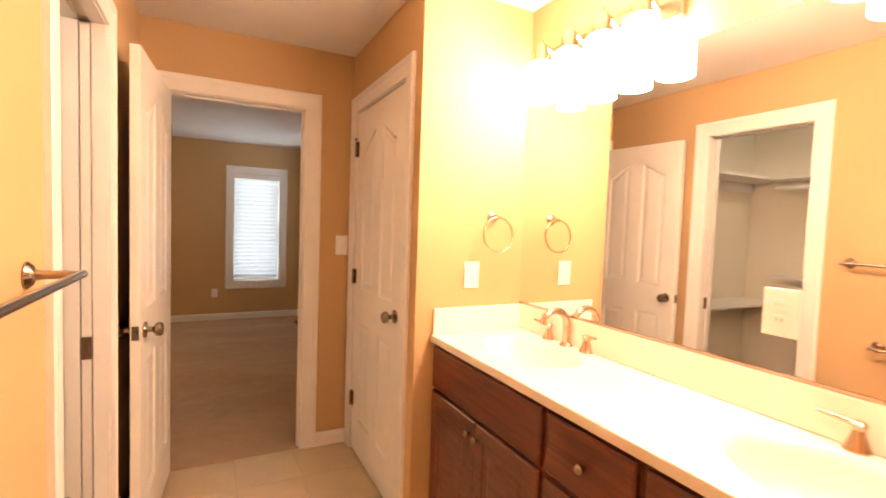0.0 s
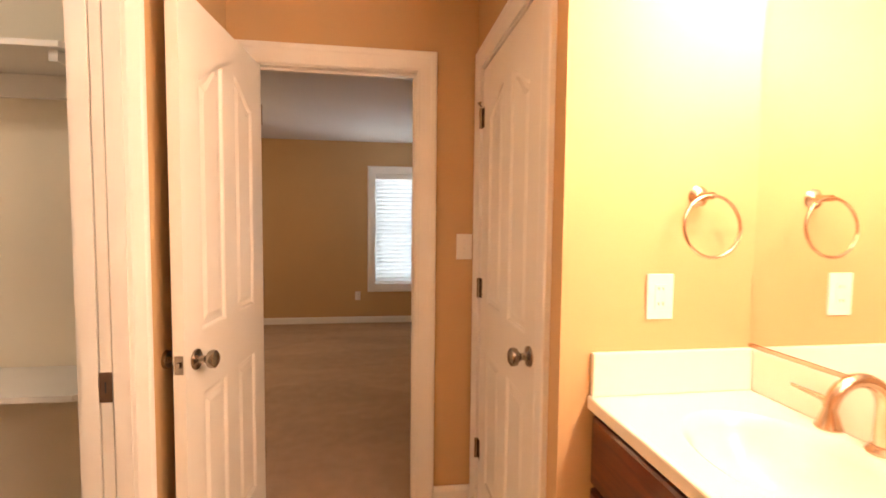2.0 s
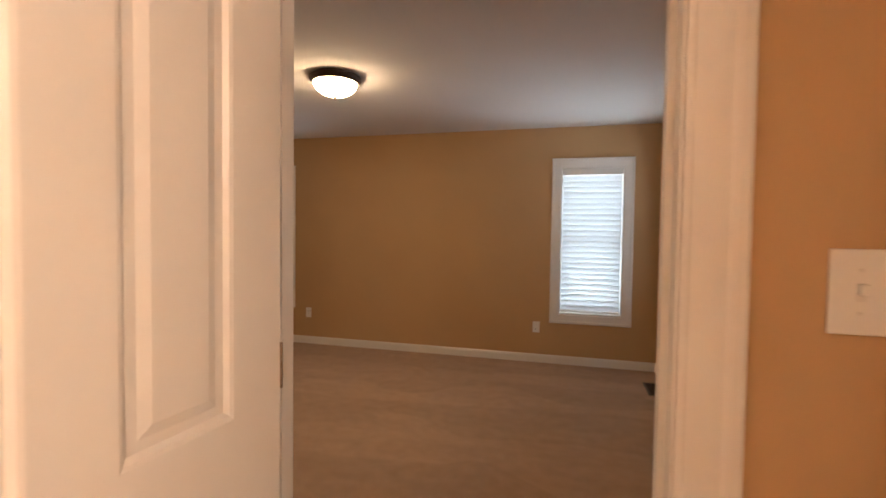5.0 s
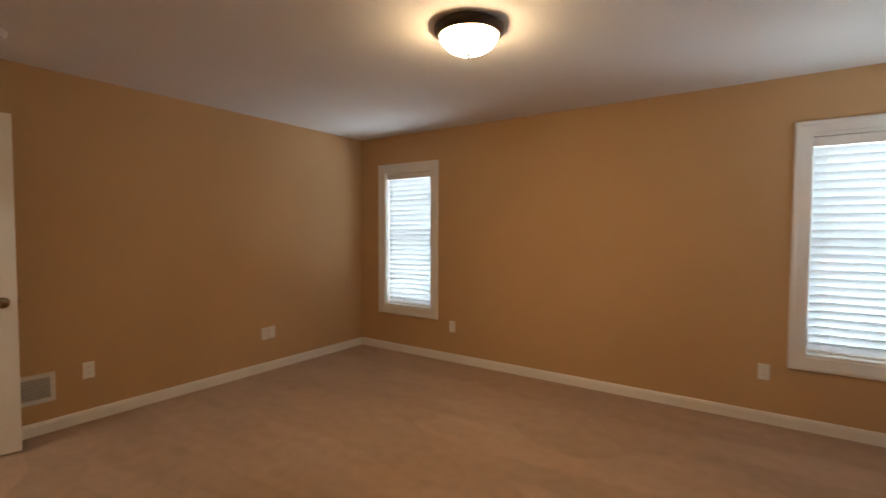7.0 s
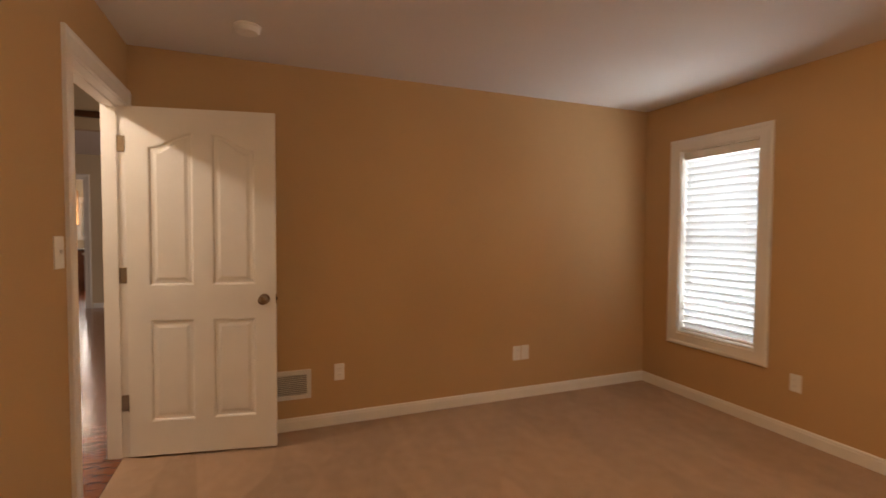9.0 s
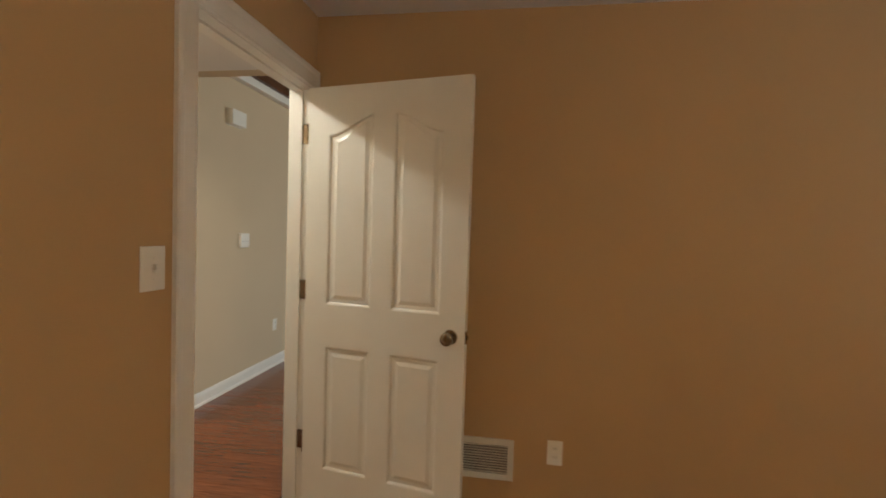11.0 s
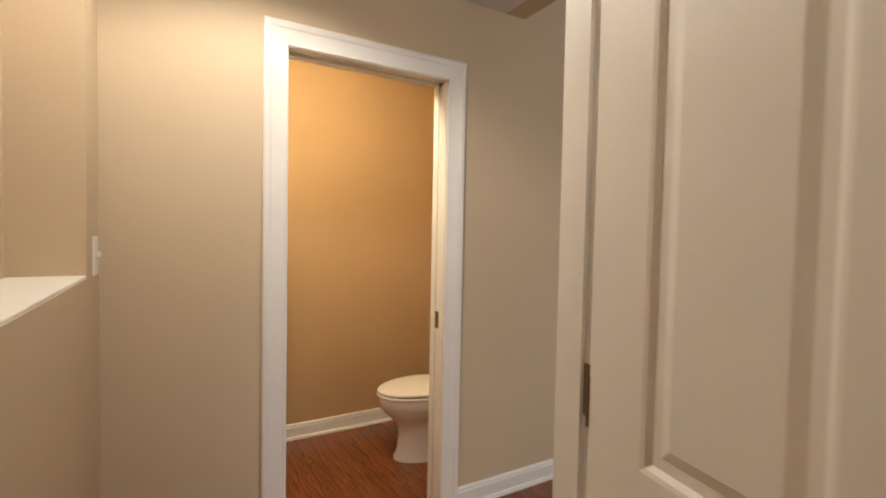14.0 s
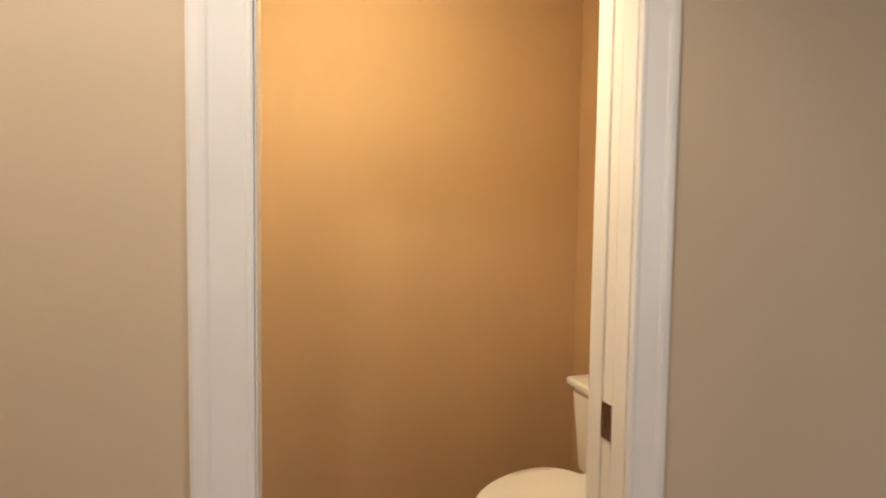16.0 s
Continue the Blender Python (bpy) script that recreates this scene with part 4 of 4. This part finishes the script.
def countertop():
    ob = thing("countertop", Matrix.Identity(4), "cream cultured marble vanity top with two moulded basins", "countertop")
    bm = bmesh.new()
    n = 56
    cx, rx, ry = 0.965, 0.165, 0.225
    cells = ((-2.80, -2.08), (-2.08, -1.74), (-1.74, VY1))
    for a, b in cells:
        mid = [s for s in SINKS if a < s < b]
        if not mid:
            bm.faces.new([bm.verts.new(p) for p in ((CF, a, CT), (CB, a, CT), (CB, b, CT), (CF, b, CT))])
            continue
        cy = mid[0]
        inner, outer = [], []
        for i in range(n):
            t = 2 * math.pi * i / n
            dx, dy = math.cos(t), math.sin(t)
            k = min(((CB - cx) if dx > 0 else (cx - CF)) / max(abs(dx), 1e-6), ((b - cy) if dy > 0 else (cy - a)) / max(abs(dy), 1e-6))
            outer.append(bm.verts.new((cx + dx * k, cy + dy * k, CT)))
            inner.append(bm.verts.new((cx + rx * 1.06 * dx, cy + ry * 1.05 * dy, CT)))
        for i in range(n):
            j = (i + 1) % n
            bm.faces.new((inner[i], outer[i], outer[j], inner[j]))
        for px, py in ((CF, a), (CB, a), (CB, b), (CF, b)):
            near = sorted(outer, key=lambda v: (v.co.x - px) ** 2 + (v.co.y - py) ** 2)[:2]
            if (near[0].co - Vector((px, py, CT))).length > 1e-4:
                bm.faces.new((near[0], near[1], bm.verts.new((px, py, CT))))
    part("slab", bm, MARBLE, ob)
    part("front_edge", cube(CF - 0.004, CF + 0.02, VY0, VY1 - 0.001, CT - 0.034, CT + 0.0005, 0.005), MARBLE, ob)
    for cy in SINKS:
        rings = [(1.06, 1.05, 0.0), (1.0, 1.0, -0.006), (0.94, 0.95, -0.03), (0.84, 0.86, -0.075), (0.66, 0.68, -0.115), (0.40, 0.42, -0.135), (0.12, 0.09, -0.142)]
        sections = [[(cx + rx * p * math.cos(2 * math.pi * i / n), cy + ry * q * math.sin(2 * math.pi * i / n), CT + d) for i in range(n)] for p, q, d in rings]
        bm = bmesh.new()
        vs = [[bm.verts.new(p) for p in s] for s in sections]
        for a, b in zip(vs, vs[1:]):
            for i in range(n):
                bm.faces.new((a[i], b[i], b[(i + 1) % n], a[(i + 1) % n]))
        basin = part("basin", bm, MARBLE, ob, "oval moulded basin", smooth=True)
        part("drain", lathe([(0, 0.004), (0.014, 0.004), (0.022, 0.002), (0.023, -0.004), (0, -0.004)], 20, Matrix.Translation((cx, cy, CT - 0.140))), NICKEL, basin, "metal drain", smooth=True)
    part("back_splash", cube(CB - 0.019, CB - 0.0005, VY0, VY1 - 0.02, CT + 0.0005, CT + 0.115, 0.004), MARBLE, ob)
    part("side_splash", cube(CF + 0.003, CB - 0.0005, VY1 - 0.019, VY1 - 0.0005, CT + 0.0005, CT + 0.115, 0.004), MARBLE, ob)


countertop()


def faucet(y):
    ob = thing("faucet", Matrix.Translation((1.13, y, CT)), "brushed nickel arched faucet with two lever handles", "faucet", "vanity faucets")
    pts = [(0.03, 0, 0.0)]
    for i in range(13):
        a = math.pi * i / 12 * 0.94
        pts.append((0.03 - 0.065 * (1 - math.cos(a)), 0, 0.085 + 0.065 * math.sin(a)))
    rad = [0.019, 0.0165] + [0.0155 - 0.0035 * i / 11 for i in range(12)]
    spout = part("spout", tube(pts, rad, 18), BRUSHED, ob, "arched metal spout", smooth=True)
    part("spout_base", lathe([(0, 0), (0.028, 0), (0.029, 0.004), (0.024, 0.010), (0.021, 0.016), (0, 0.016)], 24, Matrix.Translation((0.03, 0, 0))), BRUSHED, spout, smooth=True)
    for s in (1, -1):
        hy = s * 0.112
        h = part("handle", lathe([(0, 0), (0.026, 0), (0.027, 0.004), (0.023, 0.012), (0.015, 0.036), (0.012, 0.050), (0.015, 0.056), (0.016, 0.064), (0.010, 0.070), (0, 0.071)], 22, Matrix.Translation((0.03, hy, 0))), BRUSHED, ob, "metal lever handle", smooth=True)
        part("lever", tube([(0.03, hy - s * 0.006, 0.061), (0.024, hy + s * 0.02, 0.065), (0.012, hy + s * 0.05, 0.071), (0.004, hy + s * 0.072, 0.076)], [0.008, 0.007, 0.0055, 0.004], 12), BRUSHED, h, smooth=True)
    return ob


f1 = faucet(SINKS[0])
copy_thing(f1, Matrix.Translation((1.13, SINKS[1] - 0.04, CT)))

mir = thing("vanity_mirror", Matrix.Identity(4), "wide frameless wall mirror over the vanity", "mirror")
part("glass", box(bmesh.new(), 1.178, 1.1835, -2.85, -1.042, 1.0485, 2.0), MIRROR, mir)
part("backing", box(bmesh.new(), 1.1836, 1.1895, -2.849, -1.043, 1.0495, 1.999), SLOT, mir)
part("bottom_channel", cube(1.1735, 1.1895, -2.85, -1.042, 1.0385, 1.048), BRUSHED, mir, "bright metal mirror channel")


def vanity_light(yc, label):
    ob = thing("vanity_light", Matrix.Translation((1.19, yc, 2.135)), label, "wall lamp", "vanity lights")
    part("back_plate", cube(-0.022, 0, -0.345, 0.345, -0.05, 0.05, 0.008), BRUSHED, ob, "brushed metal back plate")
    for i in range(4):
        y = (i - 1.5) * 0.17
        arm = part("arm", tube([(-0.02, y, 0.0), (-0.06, y, 0.03), (-0.085, y, 0.04), (-0.10, y, 0.02), (-0.10, y, -0.02)], 0.009, 10), BRUSHED, ob, smooth=True)
        part("cap", lathe([(0, 0.065), (0.006, 0.06), (0.006, 0.045), (0.018, 0.04), (0.03, 0.02), (0.032, -0.03), (0, -0.03)], 20, Matrix.Translation((-0.10, y, 0.0))), BRUSHED, arm, smooth=True)
        part("shade", lathe([(0.030, -0.03), (0.053, -0.045), (0.059, -0.07), (0.061, -0.195), (0.057, -0.20), (0.0, -0.19)], 28, Matrix.Translation((-0.10, y, 0.0))), SHADEGLASS, ob, "glowing frosted glass shade", smooth=True)
    return ob


vl = vanity_light(-1.495, "four-lamp vanity light with glowing frosted shades")
copy_thing(vl, Matrix.Translation((1.19, -2.59, 2.135)))


def rosette(m, mat, reach=0.055):
    return lathe([(0, 0), (0.027, 0), (0.028, 0.004), (0.023, 0.008), (0.020, 0.012), (0.012, 0.015), (0.009, 0.03), (0.009, reach), (0, reach)], 22, m)


def towel_ring(m):
    ob = thing("towel_ring", m, "brushed nickel towel ring on the vanity end wall", "towel ring")
    part("post", rosette(Matrix.Rotation(radians(90), 4, "X"), BRUSHED), BRUSHED, ob, smooth=True)
    pts = [(0.078 * math.sin(a), -0.052 - 0.012 * (1 - math.cos(a)) / 2, -0.078 + 0.078 * math.cos(a)) for a in [2 * math.pi * i / 40 for i in range(40)]]
    part("ring", tube(pts, 0.0045, 10, closed=True), BRUSHED, ob, smooth=True)


towel_ring(pose(1.005, -1.04, 1.443))


def towel_bar(z, y1, length, label):
    ob = thing("towel_bar", Matrix.Translation((-0.478, y1, z)), label, "towel bar", "towel bars")
    for y in (0, -length):
        part("post", rosette(Matrix.Translation((0, y, 0)) @ Matrix.Rotation(radians(90), 4, "Y"), NICKEL, 0.088), NICKEL, ob, smooth=True)
    part("bar", tube([(0.088, 0.014, 0), (0.088, -length - 0.014, 0)], 0.0085, 14), NICKEL, ob, smooth=True)


towel_bar(1.275, -1.660, 0.61, "satin nickel towel bar on the tan wall")
towel_bar(0.865, -1.80, 0.61, "lower satin nickel towel bar on the tan wall")

# ---- closet shelves ----


def closet_shelf(name, outline, z, label):
    ob = thing(name, Matrix.Identity(4), label, "shelf", "closet shelves")
    bm = bmesh.new()
    top = [bm.verts.new((x, y, z)) for x, y in outline]
    low = [bm.verts.new((x, y, z - 0.019)) for x, y in outline]
    bm.faces.new(top)
    bm.faces.new(low[::-1])
    n = len(outline)
    for i in range(n):
        bm.faces.new((top[i], low[i], low[(i + 1) % n], top[(i + 1) % n]))
    part("board", bm, TRIM, ob)
    return ob


s1 = closet_shelf("closet_shelf", ((-1.96, -0.302), (-0.60, -0.302), (-0.60, -0.46), (-0.76, -0.62), (-1.96, -0.62)), 1.89, "white painted closet shelf with a clipped corner")
part("cleat", box(bmesh.new(), -1.96, -0.62, -0.32, -0.302, 1.79, 1.870), TRIM, s1)
part("bracket", cube(-0.80, -0.775, -0.60, -0.32, 1.835, 1.870), TRIM, s1)
s2 = closet_shelf("closet_shelf", ((-1.96, -0.302), (-0.60, -0.302), (-0.60, -0.46), (-0.76, -0.62), (-1.96, -0.62)), 0.825, "white painted closet shelf with a clipped corner")
part("cleat", box(bmesh.new(), -1.96, -0.62, -0.32, -0.302, 0.725, 0.805), TRIM, s2)
s3 = closet_shelf("closet_shelf", ((-1.958, -0.64), (-1.66, -0.64), (-1.66, -2.39), (-1.958, -2.39)), 1.89, "white painted closet shelf over a hanging rod")
part("rod", tube([(-1.70, -0.64, 1.80), (-1.70, -2.39, 1.80)], 0.014, 12), TRIM, s3)
part("cleat", box(bmesh.new(), -1.958, -1.94, -2.39, -0.64, 1.79, 1.870), TRIM, s3)
s4 = closet_shelf("closet_shelf", ((-1.958, -0.64), (-1.66, -0.64), (-1.66, -2.39), (-1.958, -2.39)), 1.07, "white painted closet shelf over a hanging rod")
part("rod", tube([(-1.70, -0.66, 0.99), (-1.70, -2.39, 0.99)], 0.014, 12), TRIM, s4)
part("cleat", box(bmesh.new(), -1.958, -1.94, -2.39, -0.64, 0.97, 1.050), TRIM, s4)

std = thing("shelf_standard", Matrix.Identity(4), "white slotted shelf standard on the closet wall", "shelf bracket")
part("upright", cube(-0.812, -0.788, -0.312, -0.3005, 0.20, 1.77, 0.001), TRIM, std)
for z in (0.45, 0.62, 1.05, 1.2, 1.5, 1.62):
    part("slot", cube(-0.802, -0.798, -0.3125, -0.312, z, z + 0.014), SLOT, std)
for z in (1.36, 1.70):
    clip = part("clip", cube(-0.83, -0.77, -0.318, -0.312, z - 0.006, z + 0.004, 0.001), TRIM, std)
    part("clip_lip", cube(-0.83, -0.77, -0.318, -0.312, z + 0.03, z + 0.038, 0.001), TRIM, clip)

# ---- powder room ----


def egg(cx, cy, back, front, half, z, n=40):
    """An egg-shaped ring that points towards +x."""
    pts = []
    for i in range(n):
        a = 2 * math.pi * i / n
        c, s = math.cos(a), math.sin(a)
        pts.append((cx + (front if c > 0 else back) * c, cy + half * s * (1 - 0.10 * c), z))
    return pts


def toilet(m):
    """A toilet with the tank towards -x; the origin is on the floor below the seat hinge."""
    ob = thing("toilet", m, "white porcelain toilet with the lid closed", "toilet")
    secs = [egg(0.16, 0, 0.24, 0.212, 0.127, 0), egg(0.16, 0, 0.24, 0.212, 0.126, 0.018), egg(0.16, 0, 0.23, 0.192, 0.114, 0.05), egg(0.16, 0, 0.23, 0.182, 0.112, 0.15), egg(0.165, 0, 0.23, 0.188, 0.118, 0.20), egg(0.18, 0, 0.22, 0.215, 0.140, 0.255), egg(0.19, 0, 0.21, 0.27, 0.180, 0.32), egg(0.19, 0, 0.21, 0.275, 0.185, 0.365), egg(0.19, 0, 0.21, 0.270, 0.180, 0.385)]
    part("bowl", loft(secs), PORCELAIN, ob, smooth=True)
    seat = [egg(0.20, 0, 0.20, 0.272, 0.178, 0.386), egg(0.20, 0, 0.205, 0.280, 0.186, 0.391), egg(0.20, 0, 0.205, 0.280, 0.186, 0.400), egg(0.20, 0, 0.20, 0.274, 0.180, 0.404)]
    part("seat", loft(seat), PORCELAIN, ob, smooth=True)
    lid = [egg(0.20, 0, 0.20, 0.270, 0.176, 0.407), egg(0.20, 0, 0.205, 0.278, 0.184, 0.411), egg(0.20, 0, 0.205, 0.279, 0.185, 0.420), egg(0.20, 0, 0.20, 0.272, 0.178, 0.427), egg(0.20, 0, 0.16, 0.22, 0.14, 0.432)]
    part("lid", loft(lid), PORCELAIN, ob, smooth=True)
    for s in (-1, 1):
        part("hinge", cube(-0.02, 0.02, s * 0.075 - 0.02, s * 0.075 + 0.02, 0.386, 0.425, 0.006), PORCELAIN, ob)
    part("shelf", cube(-0.20, 0.02, -0.17, 0.17, 0.30, 0.386, 0.03, 4), PORCELAIN, ob, smooth=True)
    tk = bmesh.new()
    lo, hi = [(-0.20, -0.205), (-0.035, -0.195), (-0.035, 0.195), (-0.20, 0.205)], [(-0.215, -0.235), (-0.02, -0.225), (-0.02, 0.225), (-0.215, 0.235)]
    a, b = [tk.verts.new((x, y, 0.38)) for x, y in lo], [tk.verts.new((x, y, 0.715)) for x, y in hi]
    tk.faces.new(a[::-1])
    tk.faces.new(b)
    for i in range(4):
        tk.faces.new((a[i], a[(i + 1) % 4], b[(i + 1) % 4], b[i]))
    bmesh.ops.bevel(tk, geom=tk.edges[:], offset=0.025, segments=4, affect="EDGES", profile=0.5)
    tank = part("tank", tk, PORCELAIN, ob, smooth=True)
    part("tank_lid", cube(-0.222, -0.008, -0.245, 0.245, 0.715, 0.752, 0.012, 3), PORCELAIN, ob, smooth=True)
    part("flush_lever", tube([(-0.012, 0.16, 0.66), (-0.002, 0.16, 0.66), (0.004, 0.13, 0.655), (0.004, 0.09, 0.65)], 0.006, 10), NICKEL, tank, "nickel flush lever", smooth=True)
    return ob


toilet(pose(-4.845, -1.78, 0))


# unseen lamp, placed behind the door head to light the back wall evenly
dome_lamp(pose(-3.95, -1.48, H), 0.15, POWDERGLASS, "unseen lit flush lamp added on the powder room ceiling")

# ---- kitchen and high room ----
kb = thing("kitchen_island", Matrix.Identity(4), "dark stained kitchen island with a pale top", "kitchen island")
part("body", cube(-12.0, -11.2, -2.15, -0.9, 0, 0.88, 0.01), DARKWOOD, kb)
part("top", cube(-12.05, -11.1, -2.2, -0.85, 0.88, 0.92, 0.008), MARBLE, kb)
kc = thing("wall_cupboard", Matrix.Identity(4), "honey coloured wooden kitchen wall cupboard", "cupboard")
part("body", cube(-13.795, -13.47, -4.2, -3.05, 1.45, 2.25, 0.005), OAKORANGE, kc)
part("door", cube(-13.468, -13.45, -3.6, -3.07, 1.47, 2.23, 0.004), OAKORANGE, kc)
part("door", cube(-13.468, -13.45, -4.18, -3.62, 1.47, 2.23, 0.004), OAKORANGE, kc)
kd = thing("base_cupboard", Matrix.Identity(4), "red brown wooden kitchen base cupboard with a dark top", "cupboard")
part("body", cube(-13.795, -13.2, -4.2, -1.6, 0, 0.88, 0.005), CABINET, kd)
part("top", cube(-13.795, -13.15, -4.2, -1.58, 0.88, 0.92, 0.006), BRONZE, kd)
kw = thing("window_4", pose(-13.80, -2.5, 0, 0, 0, 90), "white cased kitchen window with a blind", "window", kind="structure")
part("casing", casing(-0.5, 0.5, 1.2, 2.0, closed=True), TRIM, kw)
kbl = thing("window_blind", pose(-13.80, -2.5, 0, 0, 0, 90), "white slatted kitchen window blind, lowered", "blind", "window blinds")
sm = finish("slat", cube(-0.48, 0.48, -0.022, 0.022, -0.0015, 0.0015), SLAT)
for i in range(18):
    s = new("slat", sm)
    s.parent = kbl
    s.matrix_basis = pose(0, 0.04, 1.24 + i * 0.042, 50, 0, 0)
part("valance", cube(-0.49, 0.49, 0.01, 0.05, 1.95, 1.998, 0.004), TRIM, kbl)
# unseen window, added round the daylight fill
gw = thing("window_5", pose(-7.0, 4.0, 0), "unseen wide white cased window added for daylight in the high room", "window", kind="structure")
part("casing", casing(-1.5, 1.5, 0.6, 2.8, closed=True), TRIM, gw)
part("pane", box(bmesh.new(), -1.5, 1.5, 0.05, 0.055, 0.6, 2.8), GLASS, gw).visible_shadow = False
oc = thing("door_frame_kitchen", pose(-10.36, 0, 0, 0, 0, 90), "white cased opening to the kitchen", "door frame", kind="structure")
part("casing", casing(-3.295, -1.945, 0, 2.195), TRIM, oc)


# ---- outside ----


def tree(x, y, h, seed):
    rnd = random.Random(seed)
    ob = thing("tree", pose(x, y, -0.6), "green leafy garden tree on the lawn", "tree", "garden trees")
    bm = tube([(0, 0, 0), (0.05, 0.02, h * 0.3), (0.0, 0.08, h * 0.6), (0.06, 0.0, h * 0.9)], [0.16, 0.12, 0.08, 0.03], 10)
    for i in range(7):
        a, z = rnd.uniform(0, 6.28), h * rnd.uniform(0.3, 0.75)
        r = h * rnd.uniform(0.15, 0.3)
        tube([(0.03, 0.03, z), (r * 0.5 * math.cos(a), r * 0.5 * math.sin(a), z + r * 0.4), (r * math.cos(a), r * math.sin(a), z + r * 0.7)], [0.05, 0.03, 0.012], 6, bm)
    part("trunk", bm, BARK, ob)
    bm = bmesh.new()
    for i in range(1500):
        a, u = rnd.uniform(0, 6.28), rnd.random() ** 0.6
        zz = rnd.uniform(-1, 1)
        r = h * 0.33 * u * math.sqrt(1 - zz * zz) * (0.8 + 0.35 * math.sin(3 * a + seed))
        c = Vector((r * math.cos(a), r * math.sin(a), h * 0.62 + zz * u * h * 0.36))
        s = rnd.uniform(0.09, 0.2)
        q = Euler((rnd.uniform(0, 6), rnd.uniform(0, 6), rnd.uniform(0, 6))).to_matrix()
        bm.faces.new([bm.verts.new(c + q @ Vector(p) * s) for p in ((-1, 0, 0), (0, -0.5, 0.1), (1, 0, 0), (0, 0.5, 0.1))])
    part("crown", bm, LEAF, ob)


for i, (x, y, h) in enumerate(((-6, 12, 5), (-2.5, 14, 6.5), (1.0, 12.5, 5.5), (4.5, 15, 7), (9, 6, 6), (10, 1.5, 5))):
    tree(x, y, h, i + 3)

# ---- floor pieces ----


def tiles():
    base = structure("floor_bath", box(bmesh.new(), -0.585, 1.19, -3.70, 0.012, -0.10, -0.004), GROUT, "beige square ceramic tile bathroom floor", "tile floor")
    size, gap = 0.33, 0.004
    meshes = {}
    y = 0.010
    while y > -3.7:
        y0 = max(y - size, -3.7)
        x = 0.64
        while x > -0.585:
            x0 = max(x - size, -0.585)
            key = (round(x - x0, 3), round(y - y0, 3))
            if key not in meshes:
                bm = cube(0, x - x0 - gap, 0, y - y0 - gap, -0.006, 0, 0.0015, 1)
                meshes[key] = finish("tile", bm, TILE)
            if key[0] > 0.02 and key[1] > 0.02:
                t = new("tile", meshes[key])
                t.parent = base
                t.matrix_basis = pose(x0 + gap / 2, y0 + gap / 2, random.uniform(-0.0006, 0.0004))
            x -= size
        y -= size


tiles()


def planks():
    base = structure("floor_wood", box(bmesh.new(), -13.8, -3.02, -4.5, 4.0, -0.10, -0.006), DARKWOOD, "glossy red oak plank floor", "wood floor")
    rnd = random.Random(4)
    w = 0.083
    meshes = {}
    near, rest = 0, bmesh.new()
    for x0, x1, y0, y1, single in ((-4.9, -3.14, -1.20, 0.0, True), (-5.10, -3.02, -2.33, -1.20, True), (-4.007, -3.148, 0.0, 0.099, True), (-6.6, -4.9, -1.20, 0.0, True), (-13.8, -6.6, -4.5, 4.0, False), (-6.6, -4.15, 0.0, 4.0, False)):
        x = x1
        while x > x0 + 0.005:
            xa = max(x - w, x0)
            y = y1
            step = rnd.uniform(0.3, 1.1)
            while y > y0 + 0.01:
                ya = max(y - step, y0)
                if single and near < 300:
                    key = (round(x - xa, 3), round(y - ya, 2))
                    if key not in meshes:
                        meshes[key] = finish("plank", cube(0, x - xa - 0.0008, 0, y - ya - 0.0008, -0.006, 0, 0.0010, 1), PLANK)
                    p = new("plank", meshes[key])
                    p.parent = base
                    p.matrix_basis = pose(xa, ya, rnd.uniform(-0.0003, 0.0))
                    near += 1
                else:
                    box(rest, xa, x - 0.0012, ya, y - 0.0012, -0.006, 0)
                y = ya
                step = rnd.choice((0.6, 0.8, 1.0, 1.2))
            x -= w
    part("planks", rest, PLANK, base)["kind"] = "stuff"


planks()
